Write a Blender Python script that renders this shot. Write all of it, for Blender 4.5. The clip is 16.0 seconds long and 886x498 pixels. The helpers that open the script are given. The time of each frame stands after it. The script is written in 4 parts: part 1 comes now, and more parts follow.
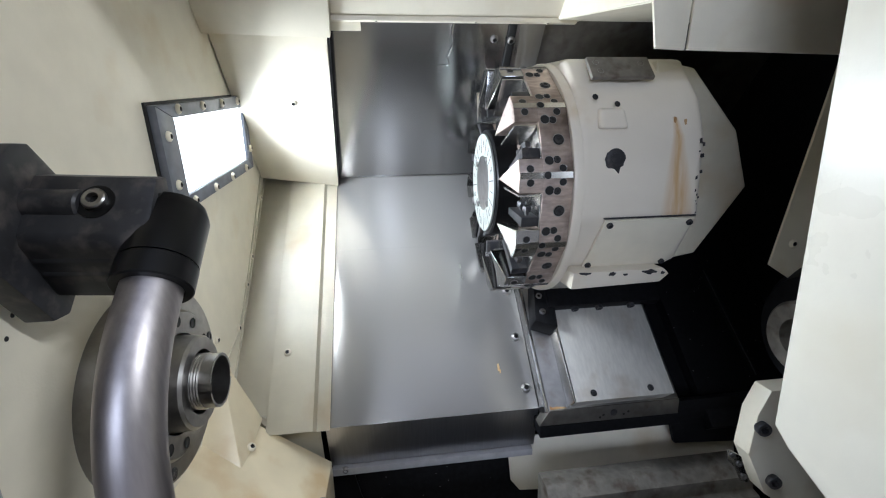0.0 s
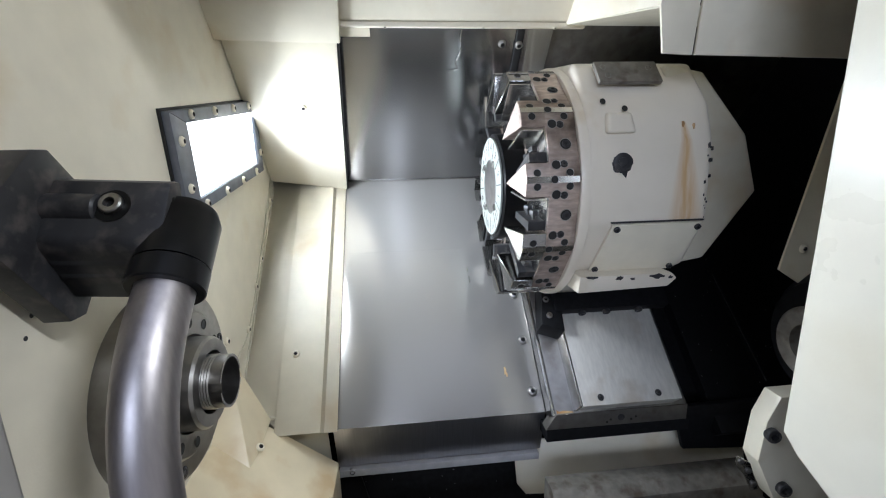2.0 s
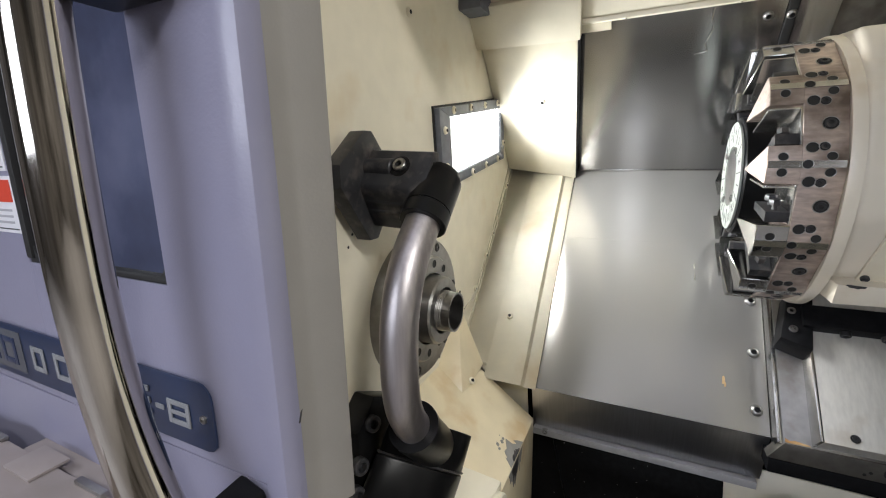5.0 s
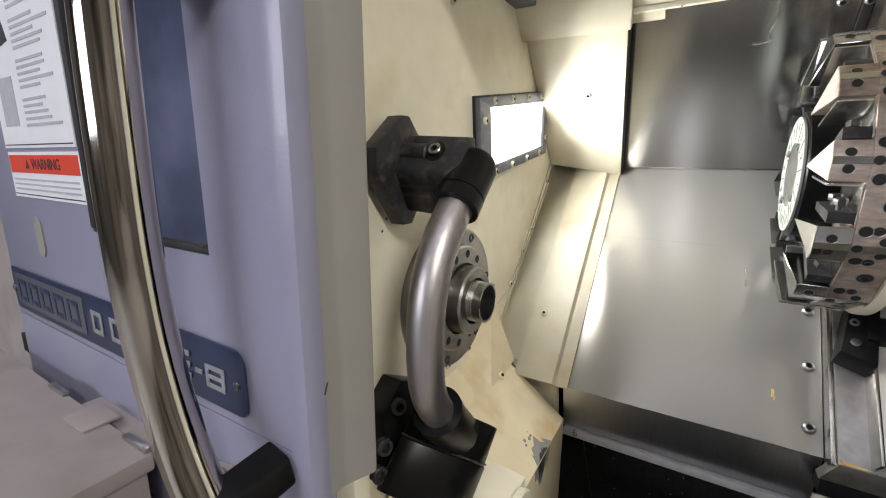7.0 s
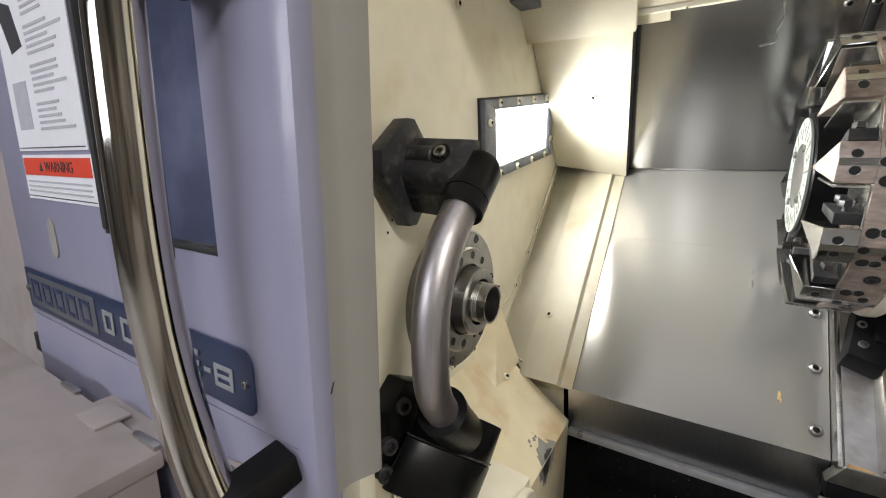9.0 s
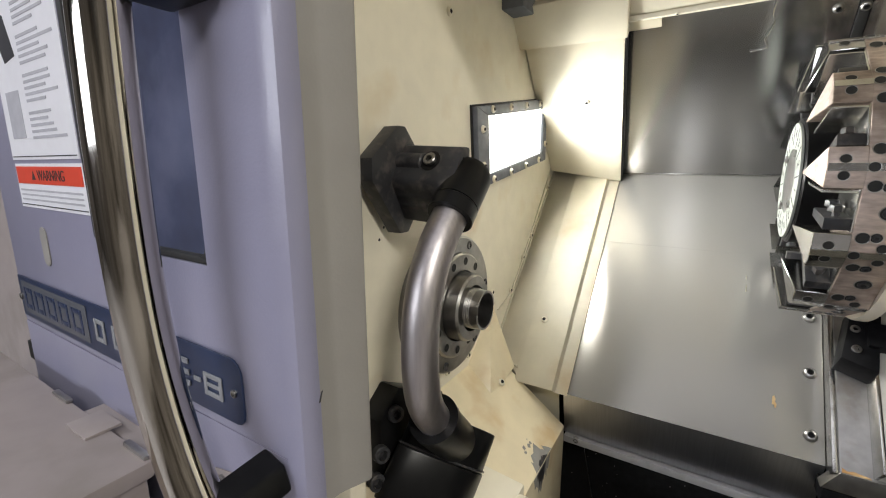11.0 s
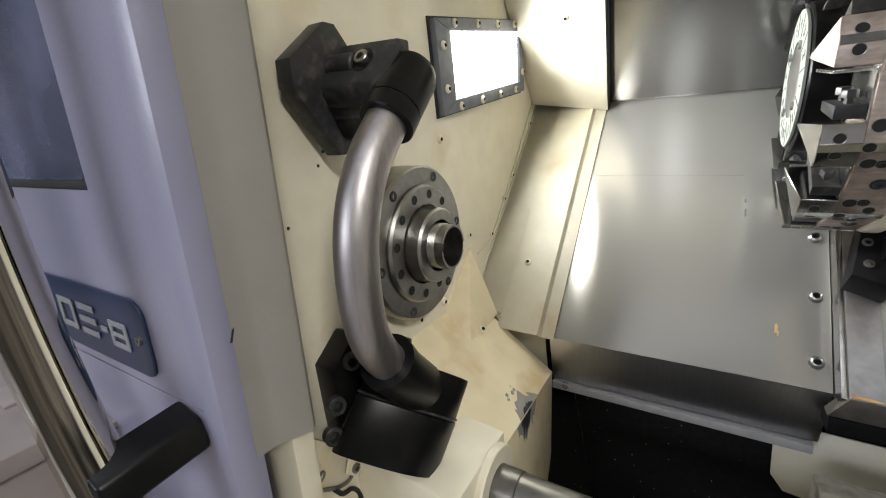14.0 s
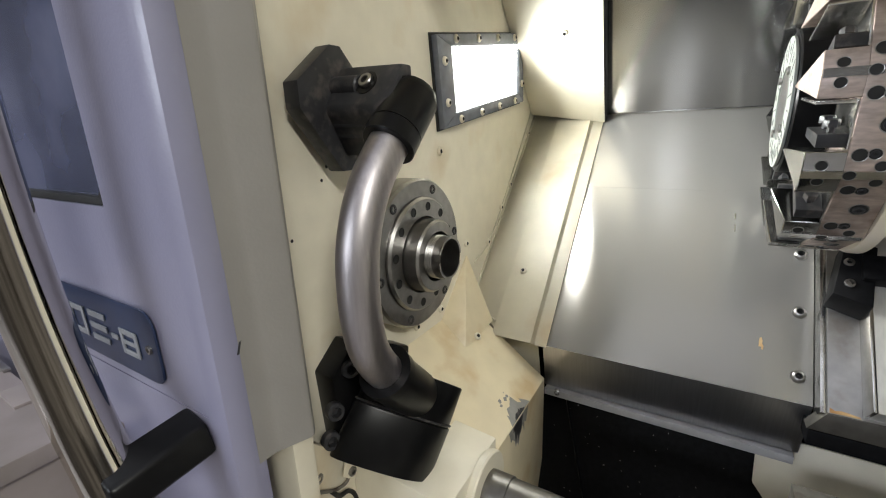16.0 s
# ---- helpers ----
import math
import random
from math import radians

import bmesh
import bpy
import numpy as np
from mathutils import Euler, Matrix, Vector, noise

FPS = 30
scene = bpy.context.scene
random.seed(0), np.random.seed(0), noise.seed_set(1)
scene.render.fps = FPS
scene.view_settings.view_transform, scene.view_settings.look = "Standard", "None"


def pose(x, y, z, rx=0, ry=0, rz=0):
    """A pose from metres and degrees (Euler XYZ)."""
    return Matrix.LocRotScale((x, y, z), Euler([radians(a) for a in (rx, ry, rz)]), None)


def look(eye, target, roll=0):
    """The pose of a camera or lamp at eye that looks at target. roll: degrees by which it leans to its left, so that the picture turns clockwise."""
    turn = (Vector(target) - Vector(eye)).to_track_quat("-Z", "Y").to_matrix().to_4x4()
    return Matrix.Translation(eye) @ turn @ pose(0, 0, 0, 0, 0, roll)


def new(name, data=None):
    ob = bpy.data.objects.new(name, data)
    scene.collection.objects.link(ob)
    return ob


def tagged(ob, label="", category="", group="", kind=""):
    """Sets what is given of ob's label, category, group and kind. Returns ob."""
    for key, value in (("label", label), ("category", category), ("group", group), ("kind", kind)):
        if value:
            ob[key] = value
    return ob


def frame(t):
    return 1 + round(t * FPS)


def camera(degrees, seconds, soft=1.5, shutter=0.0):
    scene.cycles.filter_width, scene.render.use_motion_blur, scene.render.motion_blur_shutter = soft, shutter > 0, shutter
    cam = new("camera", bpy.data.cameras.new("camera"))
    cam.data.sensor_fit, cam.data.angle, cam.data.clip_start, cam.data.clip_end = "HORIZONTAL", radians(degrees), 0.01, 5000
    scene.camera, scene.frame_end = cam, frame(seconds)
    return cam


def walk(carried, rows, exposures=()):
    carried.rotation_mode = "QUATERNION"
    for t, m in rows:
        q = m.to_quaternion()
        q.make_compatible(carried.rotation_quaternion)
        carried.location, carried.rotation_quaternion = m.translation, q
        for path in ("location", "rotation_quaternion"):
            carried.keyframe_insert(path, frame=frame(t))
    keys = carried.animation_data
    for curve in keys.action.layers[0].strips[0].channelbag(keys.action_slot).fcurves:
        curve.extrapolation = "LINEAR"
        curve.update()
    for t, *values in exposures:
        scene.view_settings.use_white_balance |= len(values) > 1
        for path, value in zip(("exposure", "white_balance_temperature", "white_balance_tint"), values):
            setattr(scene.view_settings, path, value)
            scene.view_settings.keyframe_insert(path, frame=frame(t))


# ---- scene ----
cam = camera(92.2, 16.0, soft=1.1)
PATH = [
    (0, (0.269, -0.447, 1.287), (0.506, 1.487, 0.836), -1.3),
    (0.5, (0.269, -0.448, 1.287), (0.493, 1.488, 0.838), -1.2),
    (1, (0.266, -0.449, 1.287), (0.484, 1.488, 0.838), -1.0),
    (1.5, (0.268, -0.449, 1.288), (0.479, 1.49, 0.846), -1.1),
    (2, (0.27, -0.451, 1.289), (0.47, 1.49, 0.851), -1.3),
    (2.5, (0.277, -0.447, 1.29), (0.47, 1.495, 0.854), -1.5),
    (3, (0.284, -0.467, 1.292), (0.406, 1.481, 0.857), -1.5),
    (3.5, (0.307, -0.507, 1.286), (0.159, 1.438, 0.848), 0.3),
    (4, (0.327, -0.532, 1.272), (-0.114, 1.368, 0.828), -0.7),
    (4.5, (0.322, -0.529, 1.271), (-0.34, 1.308, 0.838), -1.4),
    (5, (0.312, -0.531, 1.266), (-0.531, 1.235, 0.851), -1.1),
    (7.5, (0.322, -0.528, 1.249), (-0.693, 1.144, 0.833), 0.2),
    (8, (0.322, -0.531, 1.247), (-0.703, 1.136, 0.833), 0.1),
    (8.5, (0.323, -0.532, 1.251), (-0.708, 1.131, 0.836), 0.2),
    (11, (0.332, -0.526, 1.256), (-0.7, 1.141, 0.863), -0.1),
    (11.5, (0.341, -0.527, 1.262), (-0.689, 1.143, 0.872), -0.2),
    (12, (0.334, -0.533, 1.25), (-0.696, 1.137, 0.864), -0.4),
    (12.5, (0.319, -0.527, 1.243), (-0.71, 1.142, 0.848), -0.4),
    (13, (0.334, -0.495, 1.222), (-0.693, 1.164, 0.784), -2.5),
    (13.5, (0.345, -0.458, 1.195), (-0.68, 1.184, 0.692), -3.3),
    (14, (0.347, -0.454, 1.193), (-0.678, 1.179, 0.662), -3.5),
    (14.5, (0.35, -0.459, 1.194), (-0.672, 1.174, 0.657), -3.5),
    (15, (0.359, -0.457, 1.2), (-0.659, 1.176, 0.655), -3.4),
    (15.5, (0.355, -0.461, 1.206), (-0.661, 1.173, 0.661), -3.3),
    (16, (0.355, -0.464, 1.214), (-0.661, 1.172, 0.675), -2.3),
]
walk(cam, [(t, look(eye, target, roll)) for t, eye, target, roll in PATH], [(0.0, 0.02, 5500, 9), (3.0, 0.02, 5550, 9), (4.0, -0.02, 5900, 9), (5.0, 0.06, 6150, 9), (7.5, 0.10, 6400, 8), (12.5, 0.10, 6450, 7), (13.7, 0.04, 6350, 6), (16.0, 0.04, 6250, 6)])

# ---- light ----
world = bpy.data.worlds.new("world")
scene.world = world
world.use_nodes = True
world.node_tree.nodes["Background"].inputs[0].default_value = (0.55, 0.62, 0.85, 1)
world.node_tree.nodes["Background"].inputs[1].default_value = 0.14


def area(name, m, sx, sy, watts, color, spread=180):
    d = bpy.data.lights.new(name, "AREA")
    d.shape, d.size, d.size_y, d.energy, d.color, d.spread = "RECTANGLE", sx, sy, watts, color, radians(spread)
    o = new(name, d)
    o.matrix_world = m
    return o


# Unseen ceiling lamps, added and placed to light chamber wall and door post.
for lx, ly in ((2.9, -2.3), (-2.4, -1.6)):
    area("added_ceiling_fill", pose(lx, ly, 3.44), 1.2, 0.25, 150 if lx > 0 else 40, (1.0, 0.95, 0.87) if lx > 0 else (0.95, 0.955, 1.0))
for k in range(4):
    area("work_lamp_light", pose(0.014, 0.20 + 0.052 * k, 1.29 + 0.008 * k, 0, -92 if k % 2 else -64, 4), 0.05, 0.05, 0.75 if k % 2 else 1.25, (1.0, 0.99, 0.95), 132)
area("window_light", pose(-1.5, -4.972, 2.2, 90, 0, 0), 3.0, 1.4, 98, (0.95, 0.95, 1.0))


# ---- materials ----
def material(name, color, rough=0.5, metal=0.0, noise_scale=40.0, vary=0.12, bump=0.1, stain=None, stain_scale=6.0,
             stain_cut=0.62, stretch=(1, 1, 1), coat=0.0, rough_vary=0.1, bump_scale=None, spec=0.5):
    m = bpy.data.materials.new(name)
    m.use_nodes = True
    nt = m.node_tree
    b = nt.nodes["Principled BSDF"]
    geo = nt.nodes.new("ShaderNodeNewGeometry")
    mp = nt.nodes.new("ShaderNodeMapping")
    mp.inputs["Scale"].default_value = stretch
    nt.links.new(geo.outputs["Position"], mp.inputs["Vector"])
    n = nt.nodes.new("ShaderNodeTexNoise")
    n.inputs["Scale"].default_value, n.inputs["Detail"].default_value = noise_scale, 5
    nt.links.new(mp.outputs[0], n.inputs["Vector"])
    big = nt.nodes.new("ShaderNodeTexNoise")
    big.inputs["Scale"].default_value, big.inputs["Detail"].default_value = stain_scale, 6
    nt.links.new(geo.outputs["Position"], big.inputs["Vector"])
    ramp = nt.nodes.new("ShaderNodeValToRGB")
    c = Vector(color)
    ramp.color_ramp.elements[0].position, ramp.color_ramp.elements[1].position = 0.3, 0.7
    ramp.color_ramp.elements[0].color = (*(c * (1 - vary)), 1)
    ramp.color_ramp.elements[1].color = (*[min(1, v * (1 + vary * 0.5)) for v in c], 1)
    nt.links.new(n.outputs["Fac"], ramp.inputs[0])
    out = ramp.outputs[0]
    if stain:
        cut = nt.nodes.new("ShaderNodeValToRGB")
        cut.color_ramp.elements[0].position, cut.color_ramp.elements[1].position = stain_cut - 0.07, stain_cut + 0.12
        nt.links.new(big.outputs["Fac"], cut.inputs[0])
        mix = nt.nodes.new("ShaderNodeMix")
        mix.data_type = "RGBA"
        mix.inputs["B"].default_value = (*stain, 1)
        nt.links.new(cut.outputs[0], mix.inputs["Factor"])
        nt.links.new(out, mix.inputs["A"])
        out = mix.outputs["Result"]
    nt.links.new(out, b.inputs["Base Color"])
    mr = nt.nodes.new("ShaderNodeMapRange")
    mr.inputs["To Min"].default_value, mr.inputs["To Max"].default_value = max(0.02, rough - rough_vary), min(1, rough + rough_vary)
    nt.links.new(big.outputs["Fac"], mr.inputs["Value"])
    nt.links.new(mr.outputs[0], b.inputs["Roughness"])
    b.inputs["Metallic"].default_value = metal
    b.inputs["Coat Weight"].default_value = coat
    b.inputs["Specular IOR Level"].default_value = spec
    if bump:
        bn = n
        if bump_scale:
            bn = nt.nodes.new("ShaderNodeTexNoise")
            bn.inputs["Scale"].default_value, bn.inputs["Detail"].default_value = bump_scale, 3
            nt.links.new(geo.outputs["Position"], bn.inputs["Vector"])
        bp = nt.nodes.new("ShaderNodeBump")
        bp.inputs["Strength"].default_value, bp.inputs["Distance"].default_value = bump, 0.001
        nt.links.new(bn.outputs["Fac"], bp.inputs["Height"])
        nt.links.new(bp.outputs[0], b.inputs["Normal"])
    return m


def glow(name, color, strength):
    m = bpy.data.materials.new(name)
    m.use_nodes = True
    b = m.node_tree.nodes["Principled BSDF"]
    b.inputs["Emission Color"].default_value = (*color, 1)
    b.inputs["Emission Strength"].default_value = strength
    return m


CREAM = material("cream_paint", (0.77, 0.715, 0.575), 0.38, noise_scale=30, vary=0.05, bump=0.12, bump_scale=420, stain=(0.65, 0.54, 0.36), stain_scale=8, stain_cut=0.635)
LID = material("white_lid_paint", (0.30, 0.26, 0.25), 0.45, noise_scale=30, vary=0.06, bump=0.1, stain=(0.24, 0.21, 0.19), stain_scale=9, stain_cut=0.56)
POST = material("white_enamel", (0.79, 0.755, 0.635), 0.28, noise_scale=25, vary=0.03, bump=0.12, bump_scale=300, stain=(0.73, 0.68, 0.54), stain_scale=5, coat=0.2)
CREAM_DARK = material("darker_cream_paint", (0.64, 0.60, 0.48), 0.45, noise_scale=30, vary=0.06, bump=0.1, bump_scale=400, stain=(0.54, 0.47, 0.33), stain_scale=9, stain_cut=0.66)
HOUSING = material("ivory_cast_paint", (0.75, 0.685, 0.57), 0.35, noise_scale=14, vary=0.05, bump=0.2, bump_scale=60, stain=(0.60, 0.49, 0.33), stain_scale=10, stain_cut=0.66)
CREAM_OILY = material("oily_cream_paint", (0.74, 0.645, 0.45), 0.34, noise_scale=20, vary=0.08, bump=0.12, bump_scale=300, stain=(0.60, 0.45, 0.25), stain_scale=13, stain_cut=0.60)


def rusty(m, x0, spread, z0, z1, y1):
    """Adds a brown run of rust from (x0, z1) down to z0 on the faces before y1."""
    nt = m.node_tree
    b = nt.nodes["Principled BSDF"]
    old = b.inputs["Base Color"].links[0].from_socket
    geo = nt.nodes.new("ShaderNodeNewGeometry")
    sep = nt.nodes.new("ShaderNodeSeparateXYZ")
    nt.links.new(geo.outputs["Position"], sep.inputs[0])

    def op(kind, a, c):
        n = nt.nodes.new("ShaderNodeMath")
        n.operation = kind
        for k, v in enumerate((a, c)):
            if isinstance(v, (int, float)):
                n.inputs[k].default_value = v
            else:
                nt.links.new(v, n.inputs[k])
        return n.outputs[0]
    mp = nt.nodes.new("ShaderNodeMapping")
    mp.inputs["Scale"].default_value = (1, 1, 0.12)
    nt.links.new(geo.outputs["Position"], mp.inputs[0])
    no = nt.nodes.new("ShaderNodeTexNoise")
    no.inputs["Scale"].default_value, no.inputs["Detail"].default_value = 160, 4
    nt.links.new(mp.outputs[0], no.inputs["Vector"])
    down = op("DIVIDE", op("SUBTRACT", z1, sep.outputs[2]), z1 - z0)
    middle = op("ADD", x0, op("MULTIPLY", down, 0.010))
    width = op("ADD", 0.0035, op("MULTIPLY", down, spread))
    off = op("DIVIDE", op("ABSOLUTE", op("SUBTRACT", sep.outputs[0], middle), 0), width)
    band = op("MAXIMUM", op("SUBTRACT", 1.25, off), 0)
    clip = op("MULTIPLY", op("GREATER_THAN", down, 0.0), op("LESS_THAN", down, 1.08))
    near = op("MULTIPLY", clip, op("LESS_THAN", sep.outputs[1], y1))
    fac = op("MINIMUM", op("MULTIPLY", op("MULTIPLY", band, near), op("MULTIPLY", no.outputs["Fac"], 1.25)), 0.8)
    mix = nt.nodes.new("ShaderNodeMix")
    mix.data_type = "RGBA"
    mix.inputs["B"].default_value = (0.52, 0.30, 0.09, 1)
    nt.links.new(fac, mix.inputs["Factor"])
    nt.links.new(old, mix.inputs["A"])
    nt.links.new(mix.outputs["Result"], b.inputs["Base Color"])
    return m


HOUSING_RUST = rusty(material("ivory_cast_paint_rust", (0.75, 0.685, 0.57), 0.35, noise_scale=14, vary=0.05, bump=0.2, bump_scale=60, stain=(0.62, 0.52, 0.37), stain_scale=10, stain_cut=0.68), 0.668, 0.020, 1.190, 1.325, 0.14)
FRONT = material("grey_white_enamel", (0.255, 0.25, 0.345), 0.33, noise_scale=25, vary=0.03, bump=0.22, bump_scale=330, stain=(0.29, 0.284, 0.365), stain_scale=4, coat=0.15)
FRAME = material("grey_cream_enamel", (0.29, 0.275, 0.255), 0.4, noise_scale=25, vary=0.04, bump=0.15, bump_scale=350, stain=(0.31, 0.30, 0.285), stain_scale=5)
def satin(name, color, rough, streak, dull):
    """Rolled stainless sheet: a soft mirror with a faint grain, a flat dull grey part and blurred stains."""
    m = bpy.data.materials.new(name)
    m.use_nodes = True
    nt = m.node_tree
    nt.nodes.remove(nt.nodes["Principled BSDF"])
    geo = nt.nodes.new("ShaderNodeNewGeometry")

    def noise(scale, detail, stretch):
        mp = nt.nodes.new("ShaderNodeMapping")
        mp.inputs["Scale"].default_value = stretch
        nt.links.new(geo.outputs["Position"], mp.inputs["Vector"])
        n = nt.nodes.new("ShaderNodeTexNoise")
        n.inputs["Scale"].default_value, n.inputs["Detail"].default_value = scale, detail
        nt.links.new(mp.outputs[0], n.inputs["Vector"])
        return n.outputs["Fac"]

    def ramp(fac, p0, p1, c0, c1):
        r = nt.nodes.new("ShaderNodeValToRGB")
        r.color_ramp.elements[0].position, r.color_ramp.elements[1].position = p0, p1
        r.color_ramp.elements[0].color, r.color_ramp.elements[1].color = (*c0, 1), (*c1, 1)
        nt.links.new(fac, r.inputs[0])
        return r.outputs[0]
    c = Vector(color)
    base = ramp(noise(7, 3, (40, 1.5, 1.5)), 0.3, 0.7, c * (1 - streak), c * (1 + streak))
    film = ramp(noise(3.2, 2, (1, 1, 1)), 0.35, 0.7, (1, 1, 1), (0.86, 0.83, 0.76))
    mul = nt.nodes.new("ShaderNodeMix")
    mul.data_type, mul.blend_type = "RGBA", "MULTIPLY"
    mul.inputs["Factor"].default_value = 1.0
    nt.links.new(base, mul.inputs["A"])
    nt.links.new(film, mul.inputs["B"])
    gl = nt.nodes.new("ShaderNodeBsdfAnisotropic")
    gl.distribution = "BECKMANN"
    gl.inputs["Roughness"].default_value, gl.inputs["Anisotropy"].default_value = rough, 0.476
    grain = nt.nodes.new("ShaderNodeCombineXYZ")
    grain.inputs[0].default_value = 1.0
    nt.links.new(grain.outputs[0], gl.inputs["Tangent"])
    nt.links.new(mul.outputs["Result"], gl.inputs["Color"])
    df = nt.nodes.new("ShaderNodeBsdfDiffuse")
    df.inputs["Color"].default_value = (0.31, 0.30, 0.285, 1)
    mx = nt.nodes.new("ShaderNodeMixShader")
    mx.inputs[0].default_value = dull
    nt.links.new(gl.outputs[0], mx.inputs[1])
    nt.links.new(df.outputs[0], mx.inputs[2])
    nt.links.new(mx.outputs[0], nt.nodes["Material Output"].inputs["Surface"])
    return m


# One stainless in two tones: rear shade and bright slope are put into the colour.
STAINLESS = satin("rolled_stainless", (0.42, 0.43, 0.46), 0.25, 0.03, 0.06)
STAINLESS_LIT = satin("lit_slope_stainless", (0.46, 0.448, 0.43), 0.27, 0.05, 0.5)
STAINLESS_SMOOTH = material("folded_stainless", (0.55, 0.55, 0.57), 0.36, 1.0, noise_scale=9, vary=0.08, bump=0.015, stretch=(60, 2, 2), rough_vary=0.04)
STEEL = material("machined_steel", (0.42, 0.41, 0.40), 0.33, 1.0, noise_scale=60, vary=0.15, bump=0.1, stain=(0.27, 0.23, 0.19), stain_scale=18, stain_cut=0.62)
STEEL_BRIGHT = material("ground_steel", (0.62, 0.61, 0.59), 0.22, 1.0, noise_scale=80, vary=0.1, bump=0.05, stain=(0.4, 0.38, 0.35), stain_scale=25, stain_cut=0.7)
STEEL_TOOTH = material("ground_tooth_steel", (0.40, 0.40, 0.39), 0.2, 1.0, noise_scale=70, vary=0.12, bump=0.04, stain=(0.26, 0.24, 0.22), stain_scale=22, stain_cut=0.62)
STEEL_PLATE = material("ground_slide_steel", (0.70, 0.68, 0.63), 0.42, 0.55, noise_scale=50, vary=0.10, bump=0.05, stretch=(4, 1, 1), stain=(0.52, 0.46, 0.38), stain_scale=14, stain_cut=0.62)
STEEL_WORN = material("worn_turret_steel", (0.54, 0.45, 0.40), 0.46, 0.75, noise_scale=190, vary=0.28, bump=0.15, stretch=(0.3, 1, 1), stain=(0.15, 0.115, 0.095), stain_scale=15, stain_cut=0.51)
STEEL_GREY = material("grey_spindle_steel", (0.34, 0.33, 0.32), 0.34, 1.0, noise_scale=90, vary=0.12, bump=0.05, stain=(0.22, 0.21, 0.2), stain_scale=20, stain_cut=0.66)
PIPE = material("brushed_pipe", (0.44, 0.41, 0.415), 0.42, 1.0, noise_scale=240, vary=0.12, bump=0.05, stretch=(1, 1, 0.06))
OXIDE = material("black_oxide", (0.034, 0.034, 0.037), 0.42, 0.1, noise_scale=50, vary=0.3, bump=0.12, stain=(0.085, 0.075, 0.07), stain_scale=75, stain_cut=0.57, spec=0.35)
BLACK = material("satin_black", (0.0055, 0.0055, 0.006), 0.33, 0.0, noise_scale=60, vary=0.3, bump=0.06, stain=(0.012, 0.0115, 0.011), stain_scale=12, stain_cut=0.64, spec=0.22)
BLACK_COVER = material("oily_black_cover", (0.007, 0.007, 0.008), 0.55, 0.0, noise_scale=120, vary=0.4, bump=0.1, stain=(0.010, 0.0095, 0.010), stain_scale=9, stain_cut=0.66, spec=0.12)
CHROME = material("chrome", (0.62, 0.585, 0.53), 0.09, 1.0, noise_scale=20, vary=0.05, bump=0.0, rough_vary=0.05)
CAST = material("weathered_cast_iron", (0.20, 0.185, 0.16), 0.55, 0.35, noise_scale=70, vary=0.28, bump=0.3, stain=(0.10, 0.08, 0.06), stain_scale=45, stain_cut=0.58)
SLIDE_DARK = material("dark_machined_steel", (0.17, 0.16, 0.145), 0.42, 0.8, noise_scale=60, vary=0.2, bump=0.06, stain=(0.08, 0.065, 0.05), stain_scale=20, stain_cut=0.6)
RUST = material("rust_stain", (0.38, 0.20, 0.07), 0.6, noise_scale=60, vary=0.3, bump=0.1, stain=(0.52, 0.36, 0.18), stain_scale=40, stain_cut=0.5)
LIP = material("light_grey_lip", (0.44, 0.435, 0.44), 0.45, noise_scale=50, vary=0.12, bump=0.08, stain=(0.30, 0.29, 0.29), stain_scale=25, stain_cut=0.6)
PRIMER = material("grey_primer", (0.27, 0.26, 0.24), 0.6, noise_scale=60, vary=0.15)
SEAL_AND_HOLE = material("rubber_and_hole_black", (0.012, 0.012, 0.012), 0.6, noise_scale=80, vary=0.2)
LAMP_FRAME = material("grey_lamp_frame", (0.16, 0.17, 0.20), 0.5, 0.3, noise_scale=60, vary=0.2)
LENS = glow("lamp_lens", (1.0, 0.99, 0.93), 4.0)
DAYLIGHT = glow("window_daylight", (0.76, 0.82, 1.0), 2.0)
FILL_PANEL = glow("roof_fill_panel", (0.90, 0.90, 1.0), 0.9)
TUBE = glow("ceiling_tube", (0.85, 0.9, 1.0), 5.0)
# Paler blue patches are mirrored surroundings painted into the glass colour.
GLASS = material("painted_reflection_glass", (0.085, 0.098, 0.17), 0.08, 0.0, noise_scale=7, vary=0.45, bump=0.0, stain=(0.13, 0.14, 0.22), stain_scale=7, stain_cut=0.5, rough_vary=0.05, coat=0.3)
PLATE = material("navy_name_plate", (0.018, 0.030, 0.075), 0.32, noise_scale=60, vary=0.1, bump=0.02)
PLATE_GREY = material("grey_plate_print", (0.10, 0.105, 0.125), 0.35, 0.2, noise_scale=60, vary=0.1, bump=0.0)
SILVER = material("silver_print", (0.30, 0.31, 0.33), 0.4, 0.3, noise_scale=60, vary=0.08, bump=0.0)
PAPER = material("white_label", (0.72, 0.72, 0.76), 0.4, noise_scale=30, vary=0.04, bump=0.0)
INK = material("black_print", (0.03, 0.03, 0.035), 0.5, noise_scale=60, vary=0.1, bump=0.0)
GREY_INK = material("grey_print", (0.40, 0.40, 0.44), 0.5, noise_scale=60, vary=0.1, bump=0.0)
RED = material("red_print", (0.62, 0.06, 0.03), 0.4, noise_scale=30, vary=0.05, bump=0.0)
DIAL = material("white_dial", (0.33, 0.35, 0.32), 0.4, 0.0, noise_scale=40, vary=0.08, bump=0.0)
CONCRETE = material("workshop_concrete", (0.34, 0.32, 0.31), 0.55, noise_scale=8, vary=0.2, bump=0.2, stain=(0.26, 0.24, 0.22), stain_scale=2)
PLASTER = material("workshop_plaster", (0.16, 0.145, 0.13), 0.8, noise_scale=4, vary=0.3, bump=0.1, stain=(0.07, 0.06, 0.05), stain_scale=0.8, stain_cut=0.5)


